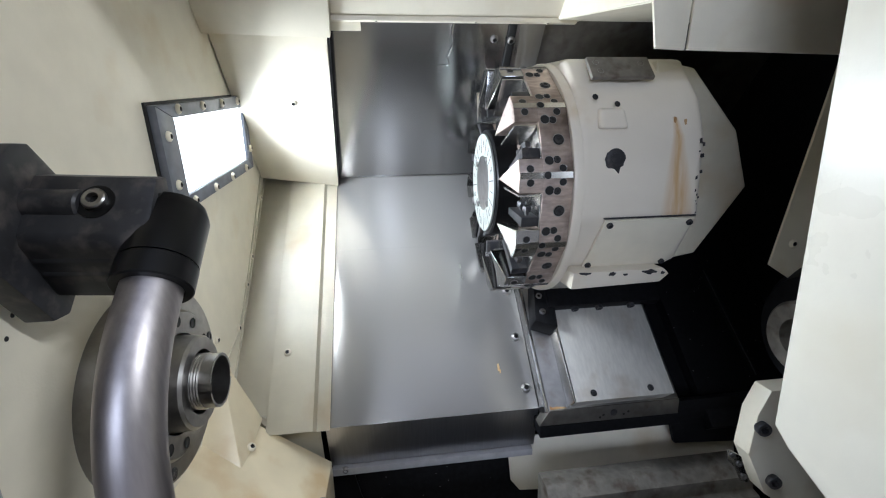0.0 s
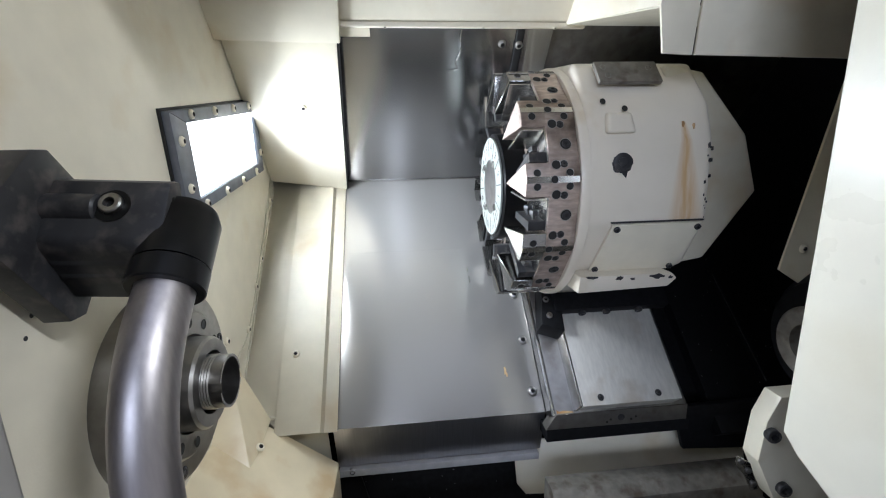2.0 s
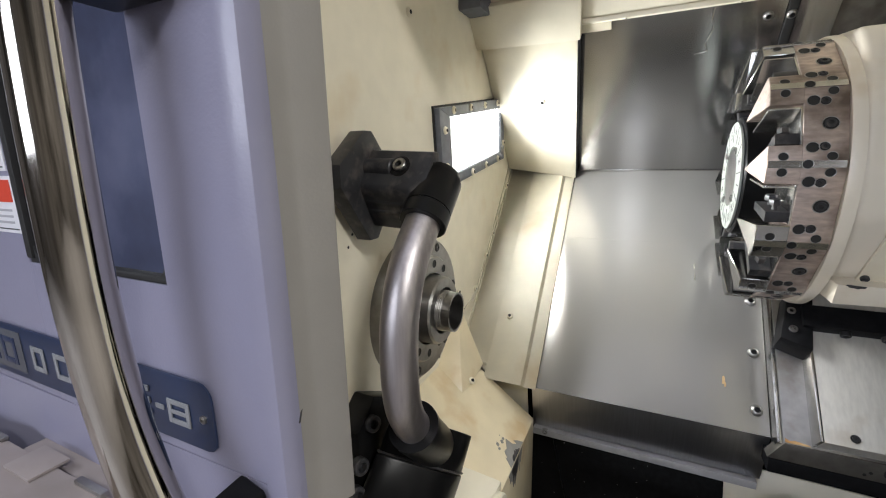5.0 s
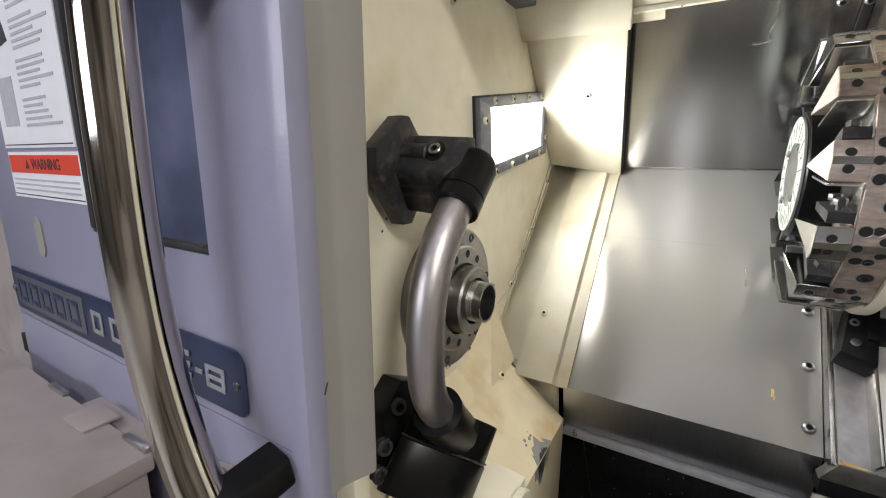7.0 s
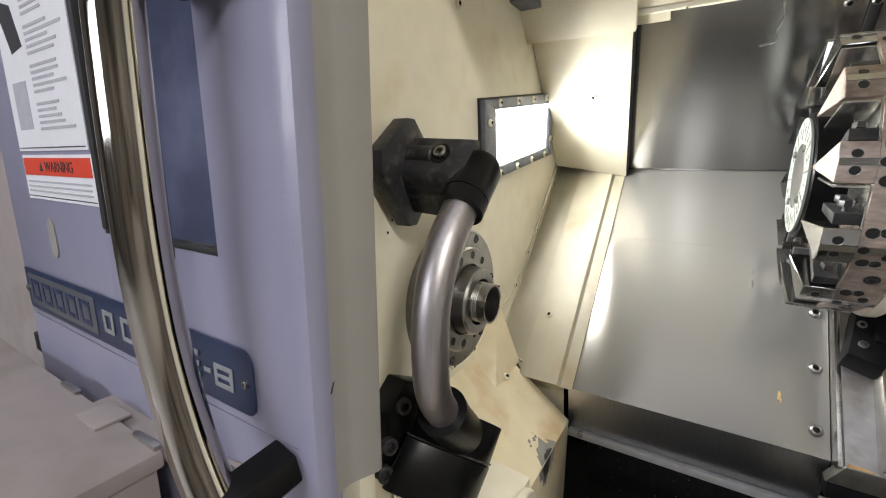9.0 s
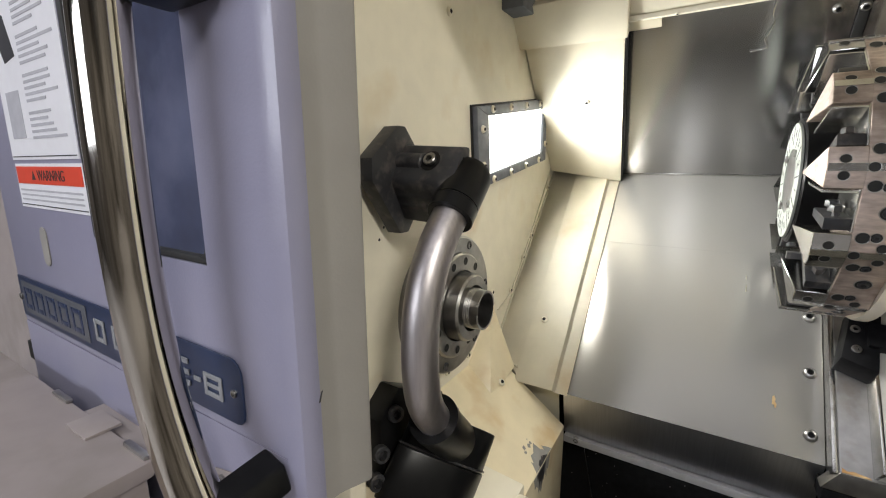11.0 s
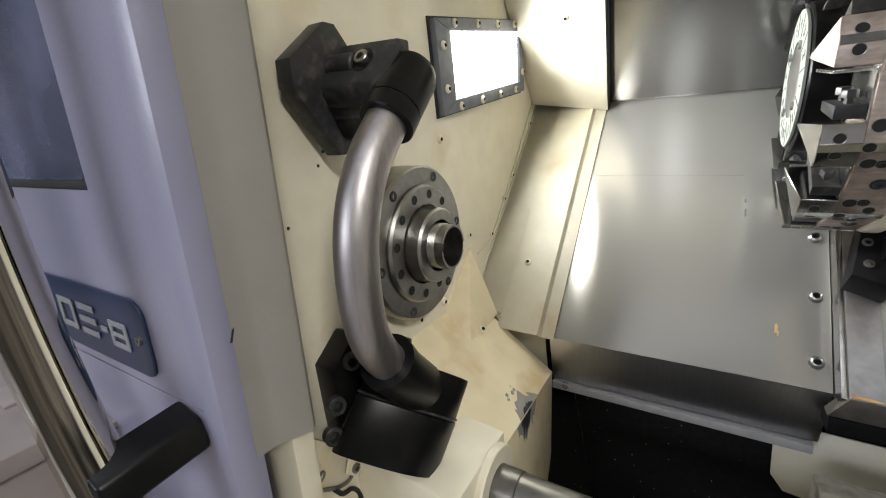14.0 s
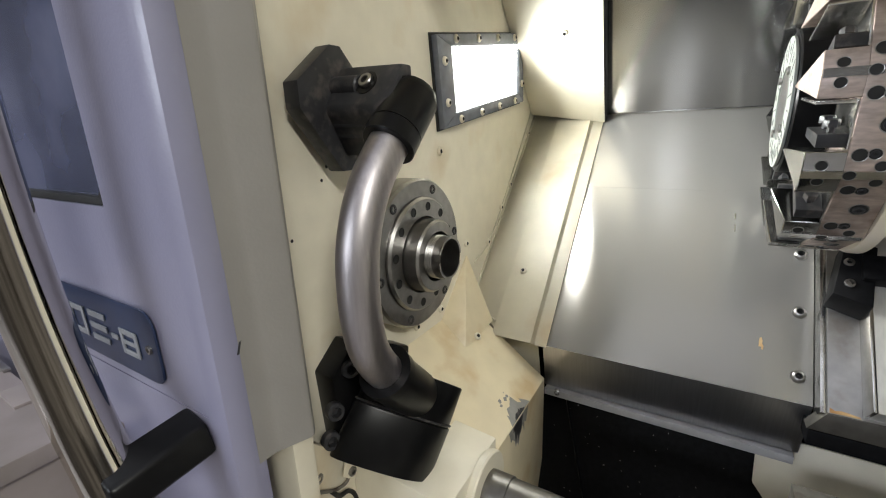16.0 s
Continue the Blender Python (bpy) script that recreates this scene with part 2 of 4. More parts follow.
# ---- builders ----
def sharp_bevel(bm, width, segments=2, angle=25):
    bmesh.ops.recalc_face_normals(bm, faces=bm.faces)
    es = [e for e in bm.edges if len(e.link_faces) == 2 and e.calc_face_angle(0) > radians(angle)]
    if width > 0:
        bmesh.ops.bevel(bm, geom=es, offset=width, segments=segments, affect="EDGES", profile=0.6, clamp_overlap=True)
    return bm


def box(x0, x1, y0, y1, z0, z1, bevel=0.002, m=None):
    bm = bmesh.new()
    bmesh.ops.create_cube(bm, size=1)
    for v in bm.verts:
        v.co = Vector(((x0 + x1) / 2 + v.co.x * (x1 - x0), (y0 + y1) / 2 + v.co.y * (y1 - y0), (z0 + z1) / 2 + v.co.z * (z1 - z0)))
    sharp_bevel(bm, bevel)
    if m is not None:
        bm.transform(m)
    return bm


def slab(points, shift, bevel=0.001, segments=2):
    """A flat polygon given a thickness by the vector shift."""
    bm = bmesh.new()
    a = [bm.verts.new(p) for p in points]
    b = [bm.verts.new(Vector(p) + Vector(shift)) for p in points]
    bm.faces.new(a)
    bm.faces.new(b[::-1])
    for i in range(len(a)):
        j = (i + 1) % len(a)
        bm.faces.new((a[i], b[i], b[j], a[j]))
    return sharp_bevel(bm, bevel, segments)


def along_x(profile, x0, x1, bevel=0.002, segments=2):
    return slab([(x0, y, z) for y, z in profile], (x1 - x0, 0, 0), bevel, segments)


def turned(profile, p0, axis, seg=48):
    """A body of revolution: (distance along the axis, radius) rows, from p0 along axis; closed where the radius is 0."""
    bm = bmesh.new()
    q = Vector(axis).normalized().to_track_quat("Z", "Y").to_matrix()
    rings = []
    for d, r in profile:
        if r <= 0:
            rings.append([bm.verts.new(Vector(p0) + q @ Vector((0, 0, d)))])
        else:
            rings.append([bm.verts.new(Vector(p0) + q @ Vector((r * math.cos(2 * math.pi * k / seg), r * math.sin(2 * math.pi * k / seg), d))) for k in range(seg)])
    for a, b in zip(rings, rings[1:]):
        for k in range(seg):
            l = (k + 1) % seg
            if len(a) == 1 and len(b) > 1:
                bm.faces.new((a[0], b[l], b[k]))
            elif len(b) == 1 and len(a) > 1:
                bm.faces.new((a[k], a[l], b[0]))
            elif len(a) > 1:
                bm.faces.new((a[k], a[l], b[l], b[k]))
    bmesh.ops.recalc_face_normals(bm, faces=bm.faces)
    return bm


def spline(points, n=8):
    """Catmull-Rom points through the given ones."""
    p = [Vector(a) for a in points]
    p = [p[0] * 2 - p[1]] + p + [p[-1] * 2 - p[-2]]
    out = []
    for i in range(1, len(p) - 2):
        for k in range(n):
            t = k / n
            out.append(0.5 * (2 * p[i] + (p[i + 1] - p[i - 1]) * t + (2 * p[i - 1] - 5 * p[i] + 4 * p[i + 1] - p[i + 2]) * t * t + (3 * p[i] - p[i - 1] - 3 * p[i + 1] + p[i + 2]) * t ** 3))
    return out + [p[-2]]


def hose(points, r, seg=24, smooth=8):
    bm = bmesh.new()
    pts = spline(points, smooth)
    rings = []
    side = None
    for i, p in enumerate(pts):
        d = (pts[min(i + 1, len(pts) - 1)] - pts[max(i - 1, 0)]).normalized()
        if side is None:
            side = d.orthogonal().normalized()
        side = (side - d * side.dot(d)).normalized()
        up = d.cross(side)
        rings.append([bm.verts.new(p + (side * math.cos(2 * math.pi * k / seg) + up * math.sin(2 * math.pi * k / seg)) * r) for k in range(seg)])
    for a, b in zip(rings, rings[1:]):
        for k in range(seg):
            bm.faces.new((a[k], a[(k + 1) % seg], b[(k + 1) % seg], b[k]))
    bm.faces.new(rings[0][::-1])
    bm.faces.new(rings[-1])
    bmesh.ops.recalc_face_normals(bm, faces=bm.faces)
    return bm


def merge(*bms):
    out = bmesh.new()
    for b in bms:
        me = bpy.data.meshes.new("tmp")
        b.to_mesh(me)
        out.from_mesh(me)
        bpy.data.meshes.remove(me)
        b.free()
    return out


def to_mesh(name, bm, mat, smooth=35):
    me = bpy.data.meshes.new(name)
    for e in bm.edges:
        e.smooth = len(e.link_faces) == 2 and e.calc_face_angle(0) < radians(smooth)
    for f in bm.faces:
        f.smooth = True
    bm.to_mesh(me)
    bm.free()
    me.materials.append(mat)
    return me


def solid(name, bm, mat, label="", category="", group="", kind=""):
    return tagged(new(name, to_mesh(name, bm, mat)), label, category, group, kind)


def thing(name, base, label, category, group="", kind=""):
    o = tagged(new(name), label, category, group, kind)
    o.location = base
    o.empty_display_size = 0.02
    return o


def adopt(o, parent):
    """Hangs o under parent and leaves it where it stands; a mesh parent lies at the origin."""
    o.parent = parent
    o.matrix_parent_inverse = Matrix.Translation(-parent.location)
    return o


def part(name, bm, mat, parent, label=""):
    return tagged(adopt(new(name, to_mesh(name, bm, mat)), parent), label)


def piece(name, me, parent, m):
    """One more object on a shared mesh, at the pose m."""
    o = new(name, me)
    adopt(o, parent)
    o.matrix_basis = m
    return o


def facing(p, normal, spin=0):
    return Matrix.Translation(p) @ Vector(normal).to_track_quat("Z", "Y").to_matrix().to_4x4() @ pose(0, 0, 0, 0, 0, spin)


def button_screw(r, h, mat, name="screw"):
    """A round-headed socket screw with its hexagon hole, seat at z = 0."""
    bm = turned([(0, r), (h * 0.35, r * 0.98), (h * 0.75, r * 0.8), (h, r * 0.5), (h, r * 0.42)], (0, 0, 0), (0, 0, 1), 18)
    hexa = turned([(h, r * 0.42), (h * 0.3, r * 0.40), (h * 0.3, 0)], (0, 0, 0), (0, 0, 1), 6)
    return to_mesh(name, merge(bm, hexa), mat)


def cap_screw(r, h, mat, name="screw"):
    bm = turned([(0, r), (h * 0.88, r), (h, r * 0.88), (h, r * 0.55)], (0, 0, 0), (0, 0, 1), 20)
    hexa = turned([(h, r * 0.55), (h * 0.25, r * 0.52), (h * 0.25, 0)], (0, 0, 0), (0, 0, 1), 6)
    return to_mesh(name, merge(bm, hexa), mat)


SCREW_CREAM = button_screw(0.0065, 0.004, CREAM)
SCREW_STEEL = button_screw(0.0070, 0.005, STEEL_GREY)
SCREW_STEEL_BIG = button_screw(0.0085, 0.0065, STEEL_GREY)
SCREW_BLACK = cap_screw(0.0065, 0.006, OXIDE)
SCREW_BLACK_BIG = cap_screw(0.010, 0.010, OXIDE)
SCREW_GREY = cap_screw(0.0055, 0.003, STEEL_GREY)
# Hexagon sockets are coloured black in place of the shade inside.
for me, r in ((SCREW_CREAM, 0.0034), (SCREW_STEEL, 0.0036), (SCREW_STEEL_BIG, 0.0044)):
    me.materials.append(SEAL_AND_HOLE)
    for p in me.polygons:
        if math.hypot(p.center.x, p.center.y) < r:
            p.material_index = 1
# Flat black disc drawn as a hole; its depth is only colour.
HOLE = to_mesh("hole", turned([(0.0006, 0.0042), (0.0006, 0.0036), (0.0001, 0.0034), (0.0001, 0)], (0, 0, 0), (0, 0, 1), 20), SEAL_AND_HOLE)


# slanted bed: x, distance up the slope, height off the slope
def bed(x, s, h=0.0):
    return Vector((x, 0.179 + 0.697 * s - 0.717 * h, 0.853 + 0.717 * s + 0.697 * h))


BED_N = Vector((0, -0.717, 0.697))


# upper rear panel: x, distance up from the rear corner, height off it
def rear(x, s, h=0.0):
    return Vector((x, 0.545 - 0.64 * s - 0.768 * h, 1.23 + 0.768 * s - 0.64 * h))


REAR_N = Vector((0, -0.768, -0.64))


def bed_box(x0, x1, s0, s1, h0, h1, bevel=0.002):
    return slab([bed(x0, s0, h0), bed(x1, s0, h0), bed(x1, s1, h0), bed(x0, s1, h0)], BED_N * (h1 - h0), bevel)


def rear_box(x0, x1, s0, s1, h0, h1, bevel=0.002):
    return slab([rear(x0, s0, h0), rear(x1, s0, h0), rear(x1, s1, h0), rear(x0, s1, h0)], REAR_N * (h1 - h0), bevel)


# ---- workshop, out of view: shell toned for what chrome and steel mirror ----
solid("floor", box(-5, 5, -5, 4, -0.05, 0, 0), CONCRETE, "worn grey concrete workshop floor", "floor", kind="structure")
solid("wall_south", box(-5, 5, -5.1, -5, 0, 3.6, 0), PLASTER, "stained plaster workshop wall", "wall", kind="structure")
solid("wall_north", box(-5, 5, 4, 4.1, 0, 3.6, 0), PLASTER, "stained plaster workshop wall", "wall", kind="structure")
solid("wall_west", box(-5.1, -5, -5, 4, 0, 3.6, 0), PLASTER, "stained plaster workshop wall", "wall", kind="structure")
solid("wall_east", box(5, 5.1, -5, 4, 0, 3.6, 0), PLASTER, "stained plaster workshop wall", "wall", kind="structure")
solid("ceiling", box(-5, 5, -5, 4, 3.6, 3.65, 0), PLASTER, "grey workshop ceiling", "ceiling", kind="structure")
# Made-up fixtures, out of view, at the two added ceiling lamps.
for lx, ly in ((2.9, -2.3), (-2.4, -1.6)):
    t = thing("added_ceiling_light", (lx, ly, 3.6), "long white ceiling light, unseen, added to light the machine", "light", "workshop lights")
    part("casing", box(lx - 0.62, lx + 0.62, ly - 0.14, ly + 0.14, 3.5, 3.6, 0.01), FRAME, t)
    part("tube", turned([(0, 0), (0, 0.018), (1.16, 0.018), (1.16, 0)], (lx - 0.58, ly, 3.46), (1, 0, 0), 16), TUBE, t, "glowing tube")

# Unseen glowing roof panel, added so the slanted steel mirrors something bright.
sk = thing("skylight", (0.3, -1.5, 3.6), "unseen milky roof panel added to brighten the slanted steel", "skylight", kind="structure")
part("panel", box(-1.6, 2.2, -2.5, -0.5, 3.585, 3.597, 0), FILL_PANEL, sk, "glowing milky panel")
for k in range(4):
    part("bar", box(-1.62 + k * 1.267, -1.58 + k * 1.267, -2.52, -0.48, 3.56, 3.584, 0.004), FRAME, sk)
# Window out of view; its place and size follow the light it gives.
wn = thing("window_2", (-1.5, -5.0, 1.4), "bright workshop window with grey bars", "window", kind="structure")
part("daylight_pane", box(-3.05, 0.05, -4.99, -4.98, 1.45, 2.95, 0), DAYLIGHT, wn, "bright daylight pane")
for k in range(5):
    part("glazing_bar", box(-3.07 + k * 0.775, -3.03 + k * 0.775, -4.965, -4.92, 1.4, 3.0, 0.005), FRAME, wn)
for z in (1.42, 1.93, 2.45, 2.97):
    part("glazing_bar", box(-3.07, 0.07, -4.962, -4.93, z - 0.025, z + 0.025, 0.005), FRAME, wn)

# ---- work chamber shell ----
wall = solid("wall_headstock", box(-0.02, 0, -0.245, 0.66, 0.55, 1.72, 0), CREAM, "cream painted sheet wall round the spindle", "wall", kind="structure")
# End wall, rear wall and pit floor share the covers' near-black.
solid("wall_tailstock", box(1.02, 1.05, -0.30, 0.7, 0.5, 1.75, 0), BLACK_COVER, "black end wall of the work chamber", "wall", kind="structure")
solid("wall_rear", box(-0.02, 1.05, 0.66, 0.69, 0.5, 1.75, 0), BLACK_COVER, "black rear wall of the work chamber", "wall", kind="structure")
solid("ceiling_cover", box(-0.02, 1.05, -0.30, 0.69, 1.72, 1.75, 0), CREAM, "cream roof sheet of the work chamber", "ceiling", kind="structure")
solid("chip_pit", box(-0.02, 1.05, -0.30, 0.66, 0.5, 0.53, 0), BLACK_COVER, "near-black floor of the chip pit", "floor", kind="structure")

# headstock wall: screws and small holes
for y, z in ((0.108, 1.182), (0.489, 1.199), (0.386, 1.097), (0.276, 0.997), (0.186, 1.016), (0.092, 0.926), (0.054, 0.897), (0.022, 0.924), (0.027, 1.463)):
    piece("screw", SCREW_CREAM, wall, facing((0.0, y, z), (1, 0, 0)))
for y, z in ((-0.185, 1.11), (-0.136, 1.166), (-0.127, 1.18)):
    piece("hole", HOLE, wall, facing((0.0, y, z), (1, 0, 0)) @ Matrix.Scale(0.45, 4))

for name, run in (("seam_upper", [(0.001, 0.273, 1.503), (0.001, 0.36, 1.462), (0.001, 0.42, 1.40), (0.001, 0.475, 1.31), (0.001, 0.512, 1.25)]), ("seam_lower", [(0.001, 0.512, 1.25), (0.001, 0.40, 1.12), (0.001, 0.285, 1.0), (0.001, 0.215, 0.972)])):
    part(name, hose(run, 0.0013, 6, 6), CREAM_DARK, wall, "dark sealing joint")
for y, z in ((0.445, 1.385), (0.30, 1.488), (0.505, 1.268), (0.34, 1.055)):
    piece("screw", SCREW_CREAM, wall, facing((0.0, y, z), (1, 0, 0)))

# cream rear panels beside the headstock wall
up = thing("upper_splash_panel", rear(0.08, 0.0), "cream painted sloping panel lit by the lamp", "panel", kind="structure")
part("sheet", slab([rear(0.002, 0.03, 0.02), rear(0.158, 0.0, 0.02), rear(0.184, 0.36, 0.02), rear(0.002, 0.42, 0.02)], REAR_N * 0.003, 0.001), CREAM, up)
part("edge", slab([rear(0.158, 0.0, 0.021), rear(0.160, 0.0, 0.021), rear(0.187, 0.356, 0.021), rear(0.184, 0.356, 0.021)], REAR_N * -0.02, 0.0005), SEAL_AND_HOLE, up, "dark rubber edge strip")
part("top_flange", slab([rear(0.0, 0.345, 0.030), rear(0.190, 0.340, 0.030), rear(0.196, 0.42, 0.030), rear(0.0, 0.42, 0.030)], REAR_N * 0.016, 0.002), CREAM, up)
piece("screw", SCREW_CREAM, up, facing(rear(0.105, 0.21, 0.0232), REAR_N))

low = thing("lower_splash_panel", bed(0.08, 0.0), "cream folded sheet panel on the slope", "panel", kind="structure")
for name, pts, s0, s1 in (("backing", [(0.0, 0.0125), (0.054, 0.0055), (0.132, 0.001)], 0.012, 0.535), ("sheet", [(0.0575, 0.0105), (0.1295, 0.0105), (0.1345, 0.0035), (0.1555, 0.0035)], -0.004, 0.525)):
    bm = bmesh.new()
    v0 = [bm.verts.new(bed(x, s0 + max(0, 0.05 - x) * 1.0, h)) for x, h in pts]
    v1 = [bm.verts.new(bed(x, s1, h)) for x, h in pts]
    for i in range(len(pts) - 1):
        bm.faces.new((v0[i], v0[i + 1], v1[i + 1], v1[i]))
    bmesh.ops.solidify(bm, geom=bm.faces[:], thickness=0.0025)
    part(name, sharp_bevel(bm, 0.0005), CREAM, low)
part("apron", slab([(0.0, 0.189, 0.895), (0.137, 0.189, 0.850), (0.137, 0.206, 0.762), (0.0, 0.206, 0.762)], (0, 0.003, 0), 0.0005), CREAM_DARK, low)
piece("screw", SCREW_CREAM, low, facing(bed(0.081, 0.128, 0.0107), BED_N))
solid("seam_filler", slab([bed(0.0, 0.06, 0.011), bed(0.003, 0.06, 0.011), bed(0.003, 0.53, 0.011), bed(0.0, 0.53, 0.011)], BED_N * 0.005, 0), CREAM_DARK, "beige sealing seam along the wall", "trim", kind="structure")

# stainless covers
cov = thing("slide_cover", bed(0.33, 0.0), "brushed stainless telescopic cover over the slanted bed", "cover", kind="structure")
part("sheet", bed_box(0.148, 0.505, 0.0, 0.53, -0.004, 0.0, 0.001), STAINLESS_LIT, cov)
part("front_skirt", slab([(0.148, 0.179, 0.853), (0.505, 0.179, 0.853), (0.505, 0.200, 0.766), (0.148, 0.200, 0.766)], (0, 0.004, -0.001), 0.0005), STAINLESS_SMOOTH, cov)
part("drip_lip", box(0.150, 0.50, 0.190, 0.206, 0.752, 0.7645, 0.001), LIP, cov, "narrow light grey lip")
part("seam", bed_box(0.162, 0.40, 0.335, 0.3358, 0.0, 0.0002, 0), STAINLESS_LIT, cov)
for s_ in (0.222, 0.128, 0.035):
    piece("screw", SCREW_STEEL_BIG, cov, facing(bed(0.489, s_, 0.0), BED_N))
piece("screw", SCREW_STEEL, cov, facing((0.172, 0.194, 0.760), (0, -1, 0)))
for x, s_, w, l in ((0.447, 0.075, 0.0022, 0.007), (0.449, 0.068, 0.0014, 0.004)):
    part("rust_spot", slab([bed(x - w, s_ - l, 0.0003), bed(x + w * 0.6, s_ - l, 0.0003), bed(x + w, s_ + l * 0.3, 0.0003), bed(x + w * 0.3, s_ + l, 0.0003), bed(x - w * 0.7, s_ + l * 0.8, 0.0003)], BED_N * 0.0003, 0), RUST, cov, "brown rust spot")
for x, s_, l in ((0.405, 0.262, 0.007), (0.404, 0.285, 0.005)):
    part("scratch", slab([bed(x - 0.0008, s_ - l, 0.0003), bed(x + 0.0008, s_ - l, 0.0003), bed(x + 0.0006, s_ + l, 0.0003), bed(x - 0.0006, s_ + l, 0.0003)], BED_N * 0.0002, 0), STEEL_BRIGHT, cov, "bright scratch")
rc = thing("rear_cover", rear(0.33, 0.0), "brushed stainless upper cover with a hanging hair-thin chip", "cover", kind="structure")
part("sheet", rear_box(0.148, 0.486, 0.0, 0.42, -0.004, 0.0, 0.001), STAINLESS, rc)
part("joint", rear_box(0.162, 0.486, 0.0015, 0.0035, 0.0, 0.0015, 0), STEEL_BRIGHT, rc, "bright folded joint")
part("wiper", rear_box(0.487, 0.499, 0.0, 0.42, -0.004, 0.004, 0.001), SEAL_AND_HOLE, rc, "black rubber wiper")
part("side_sheet", rear_box(0.500, 0.55, 0.0, 0.42, -0.004, 0.002, 0.001), STAINLESS, rc)
piece("screw", SCREW_STEEL, rc, facing(rear(0.464, 0.318, 0.0), REAR_N))
piece("screw", SCREW_STEEL, rc, facing(rear(0.493, 0.318, 0.004), REAR_N))
solid("metal_chip", hose([rear(0.395, 0.37, 0.004), rear(0.388, 0.33, 0.006), rear(0.392, 0.31, 0.004), rear(0.384, 0.285, 0.005), rear(0.388, 0.272, 0.003), rear(0.366, 0.268, 0.004)], 0.0008, 6, 6), STEEL_BRIGHT, "thin curled metal chip stuck to the cover", "chip")

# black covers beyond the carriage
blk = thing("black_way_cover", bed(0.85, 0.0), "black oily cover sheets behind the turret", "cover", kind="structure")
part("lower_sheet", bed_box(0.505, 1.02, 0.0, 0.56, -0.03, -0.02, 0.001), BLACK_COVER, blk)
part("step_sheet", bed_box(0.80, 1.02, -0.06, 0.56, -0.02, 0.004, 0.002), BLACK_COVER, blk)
part("upper_sheet", rear_box(0.551, 1.02, -0.02, 0.5, -0.008, -0.002, 0.001), SLIDE_DARK, blk, "dark steel sheet behind the turret")
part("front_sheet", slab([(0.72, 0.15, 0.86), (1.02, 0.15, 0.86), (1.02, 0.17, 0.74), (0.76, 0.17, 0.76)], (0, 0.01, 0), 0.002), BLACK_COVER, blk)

part("edge", slab([bed(0.9165, 0.24, 0.004), bed(0.918, 0.24, 0.004), bed(0.925, 0.02, 0.004), bed(0.9235, 0.02, 0.004)], BED_N * 0.0015, 0), STEEL_GREY, blk, "thin bright line along the edge")

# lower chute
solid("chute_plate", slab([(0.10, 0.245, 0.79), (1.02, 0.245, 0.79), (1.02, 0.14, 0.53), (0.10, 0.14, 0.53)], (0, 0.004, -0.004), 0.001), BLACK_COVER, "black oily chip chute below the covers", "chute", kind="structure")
solid("chute_rib", slab([(0.180, 0.218, 0.735), (0.182, 0.218, 0.735), (0.25, 0.14, 0.54), (0.248, 0.14, 0.54)], (0, -0.004, 0.004), 0), BLACK, "thin bent edge on the chute plate", "trim", kind="structure")

# roof beam
bmth = thing("roof_beam", (0.3, 0.30, 1.50), "cream folded beam across the top of the chamber", "beam", kind="structure")
part("beam", along_x([(0.312, 1.496), (0.30, 1.492), (0.285, 1.496), (0.20, 1.60), (0.20, 1.72), (0.36, 1.72), (0.36, 1.52)], 0.03, 0.60, 0.003), CREAM, bmth)
part("lower_lip", box(0.03, 0.59, 0.287, 0.296, 1.486, 1.494, 0.001), CREAM, bmth)
part("tab", slab([(0.176, 0.318, 1.50), (0.236, 0.318, 1.50), (0.236, 0.332, 1.482), (0.176, 0.332, 1.482)], (0, 0.002, 0.002), 0.0005), CREAM, bmth)
for x in (0.262, 0.42, 0.54):
    piece("screw", SCREW_CREAM, bmth, facing((x, 0.2885, 1.4865), (0, -0.5, -1)) @ Matrix.Scale(0.5, 4))
solid("corner_bracket", box(0.0, 0.04, 0.20, 0.27, 1.512, 1.572, 0.003), LAMP_FRAME, "small grey bracket in the top corner", "bracket")
hood = thing("front_hood", (0.7, 0.065, 1.40), "cream sheet hood hanging over the turret", "hood", kind="structure")
part("front_sheet", slab([(0.632, 0.063, 1.398), (0.93, 0.063, 1.392), (0.93, 0.030, 1.72), (0.632, 0.030, 1.72)], (0, 0.004, 0), 0.001), CREAM, hood)
part("side_fold", slab([(0.592, 0.065, 1.400), (0.630, 0.065, 1.398), (0.632, 0.040, 1.66), (0.60, 0.045, 1.62), (0.583, 0.062, 1.452)], (0, 0.004, 0), 0.001), CREAM, hood)
part("return_sheet", slab([(0.585, 0.066, 1.452), (0.557, 0.30, 1.494), (0.557, 0.30, 1.62), (0.60, 0.06, 1.62)], (0.004, 0, 0), 0.001), CREAM, hood)
# The underside is a darker cream than the hood's other sheets.
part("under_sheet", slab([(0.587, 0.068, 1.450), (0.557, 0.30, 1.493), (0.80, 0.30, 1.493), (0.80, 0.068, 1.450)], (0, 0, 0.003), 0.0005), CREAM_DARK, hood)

# ---- work lamp ----
lampb = thing("work_lamp", (0.0, 0.26, 1.30), "bright rectangular machine lamp in a screwed grey frame", "lamp")
c4 = [Vector((0, 0.094, 1.343)), Vector((0, 0.425, 1.394)), Vector((0, 0.432, 1.264)), Vector((0, 0.107, 1.214))]
i4 = [Vector((0, 0.136, 1.333)), Vector((0, 0.405, 1.371)), Vector((0, 0.405, 1.279)), Vector((0, 0.146, 1.238))]
for k in range(4):
    l = (k + 1) % 4
    part("frame_bar", slab([c4[k], c4[l], i4[l], i4[k]], (0.012, 0, 0), 0.002), LAMP_FRAME, lampb)
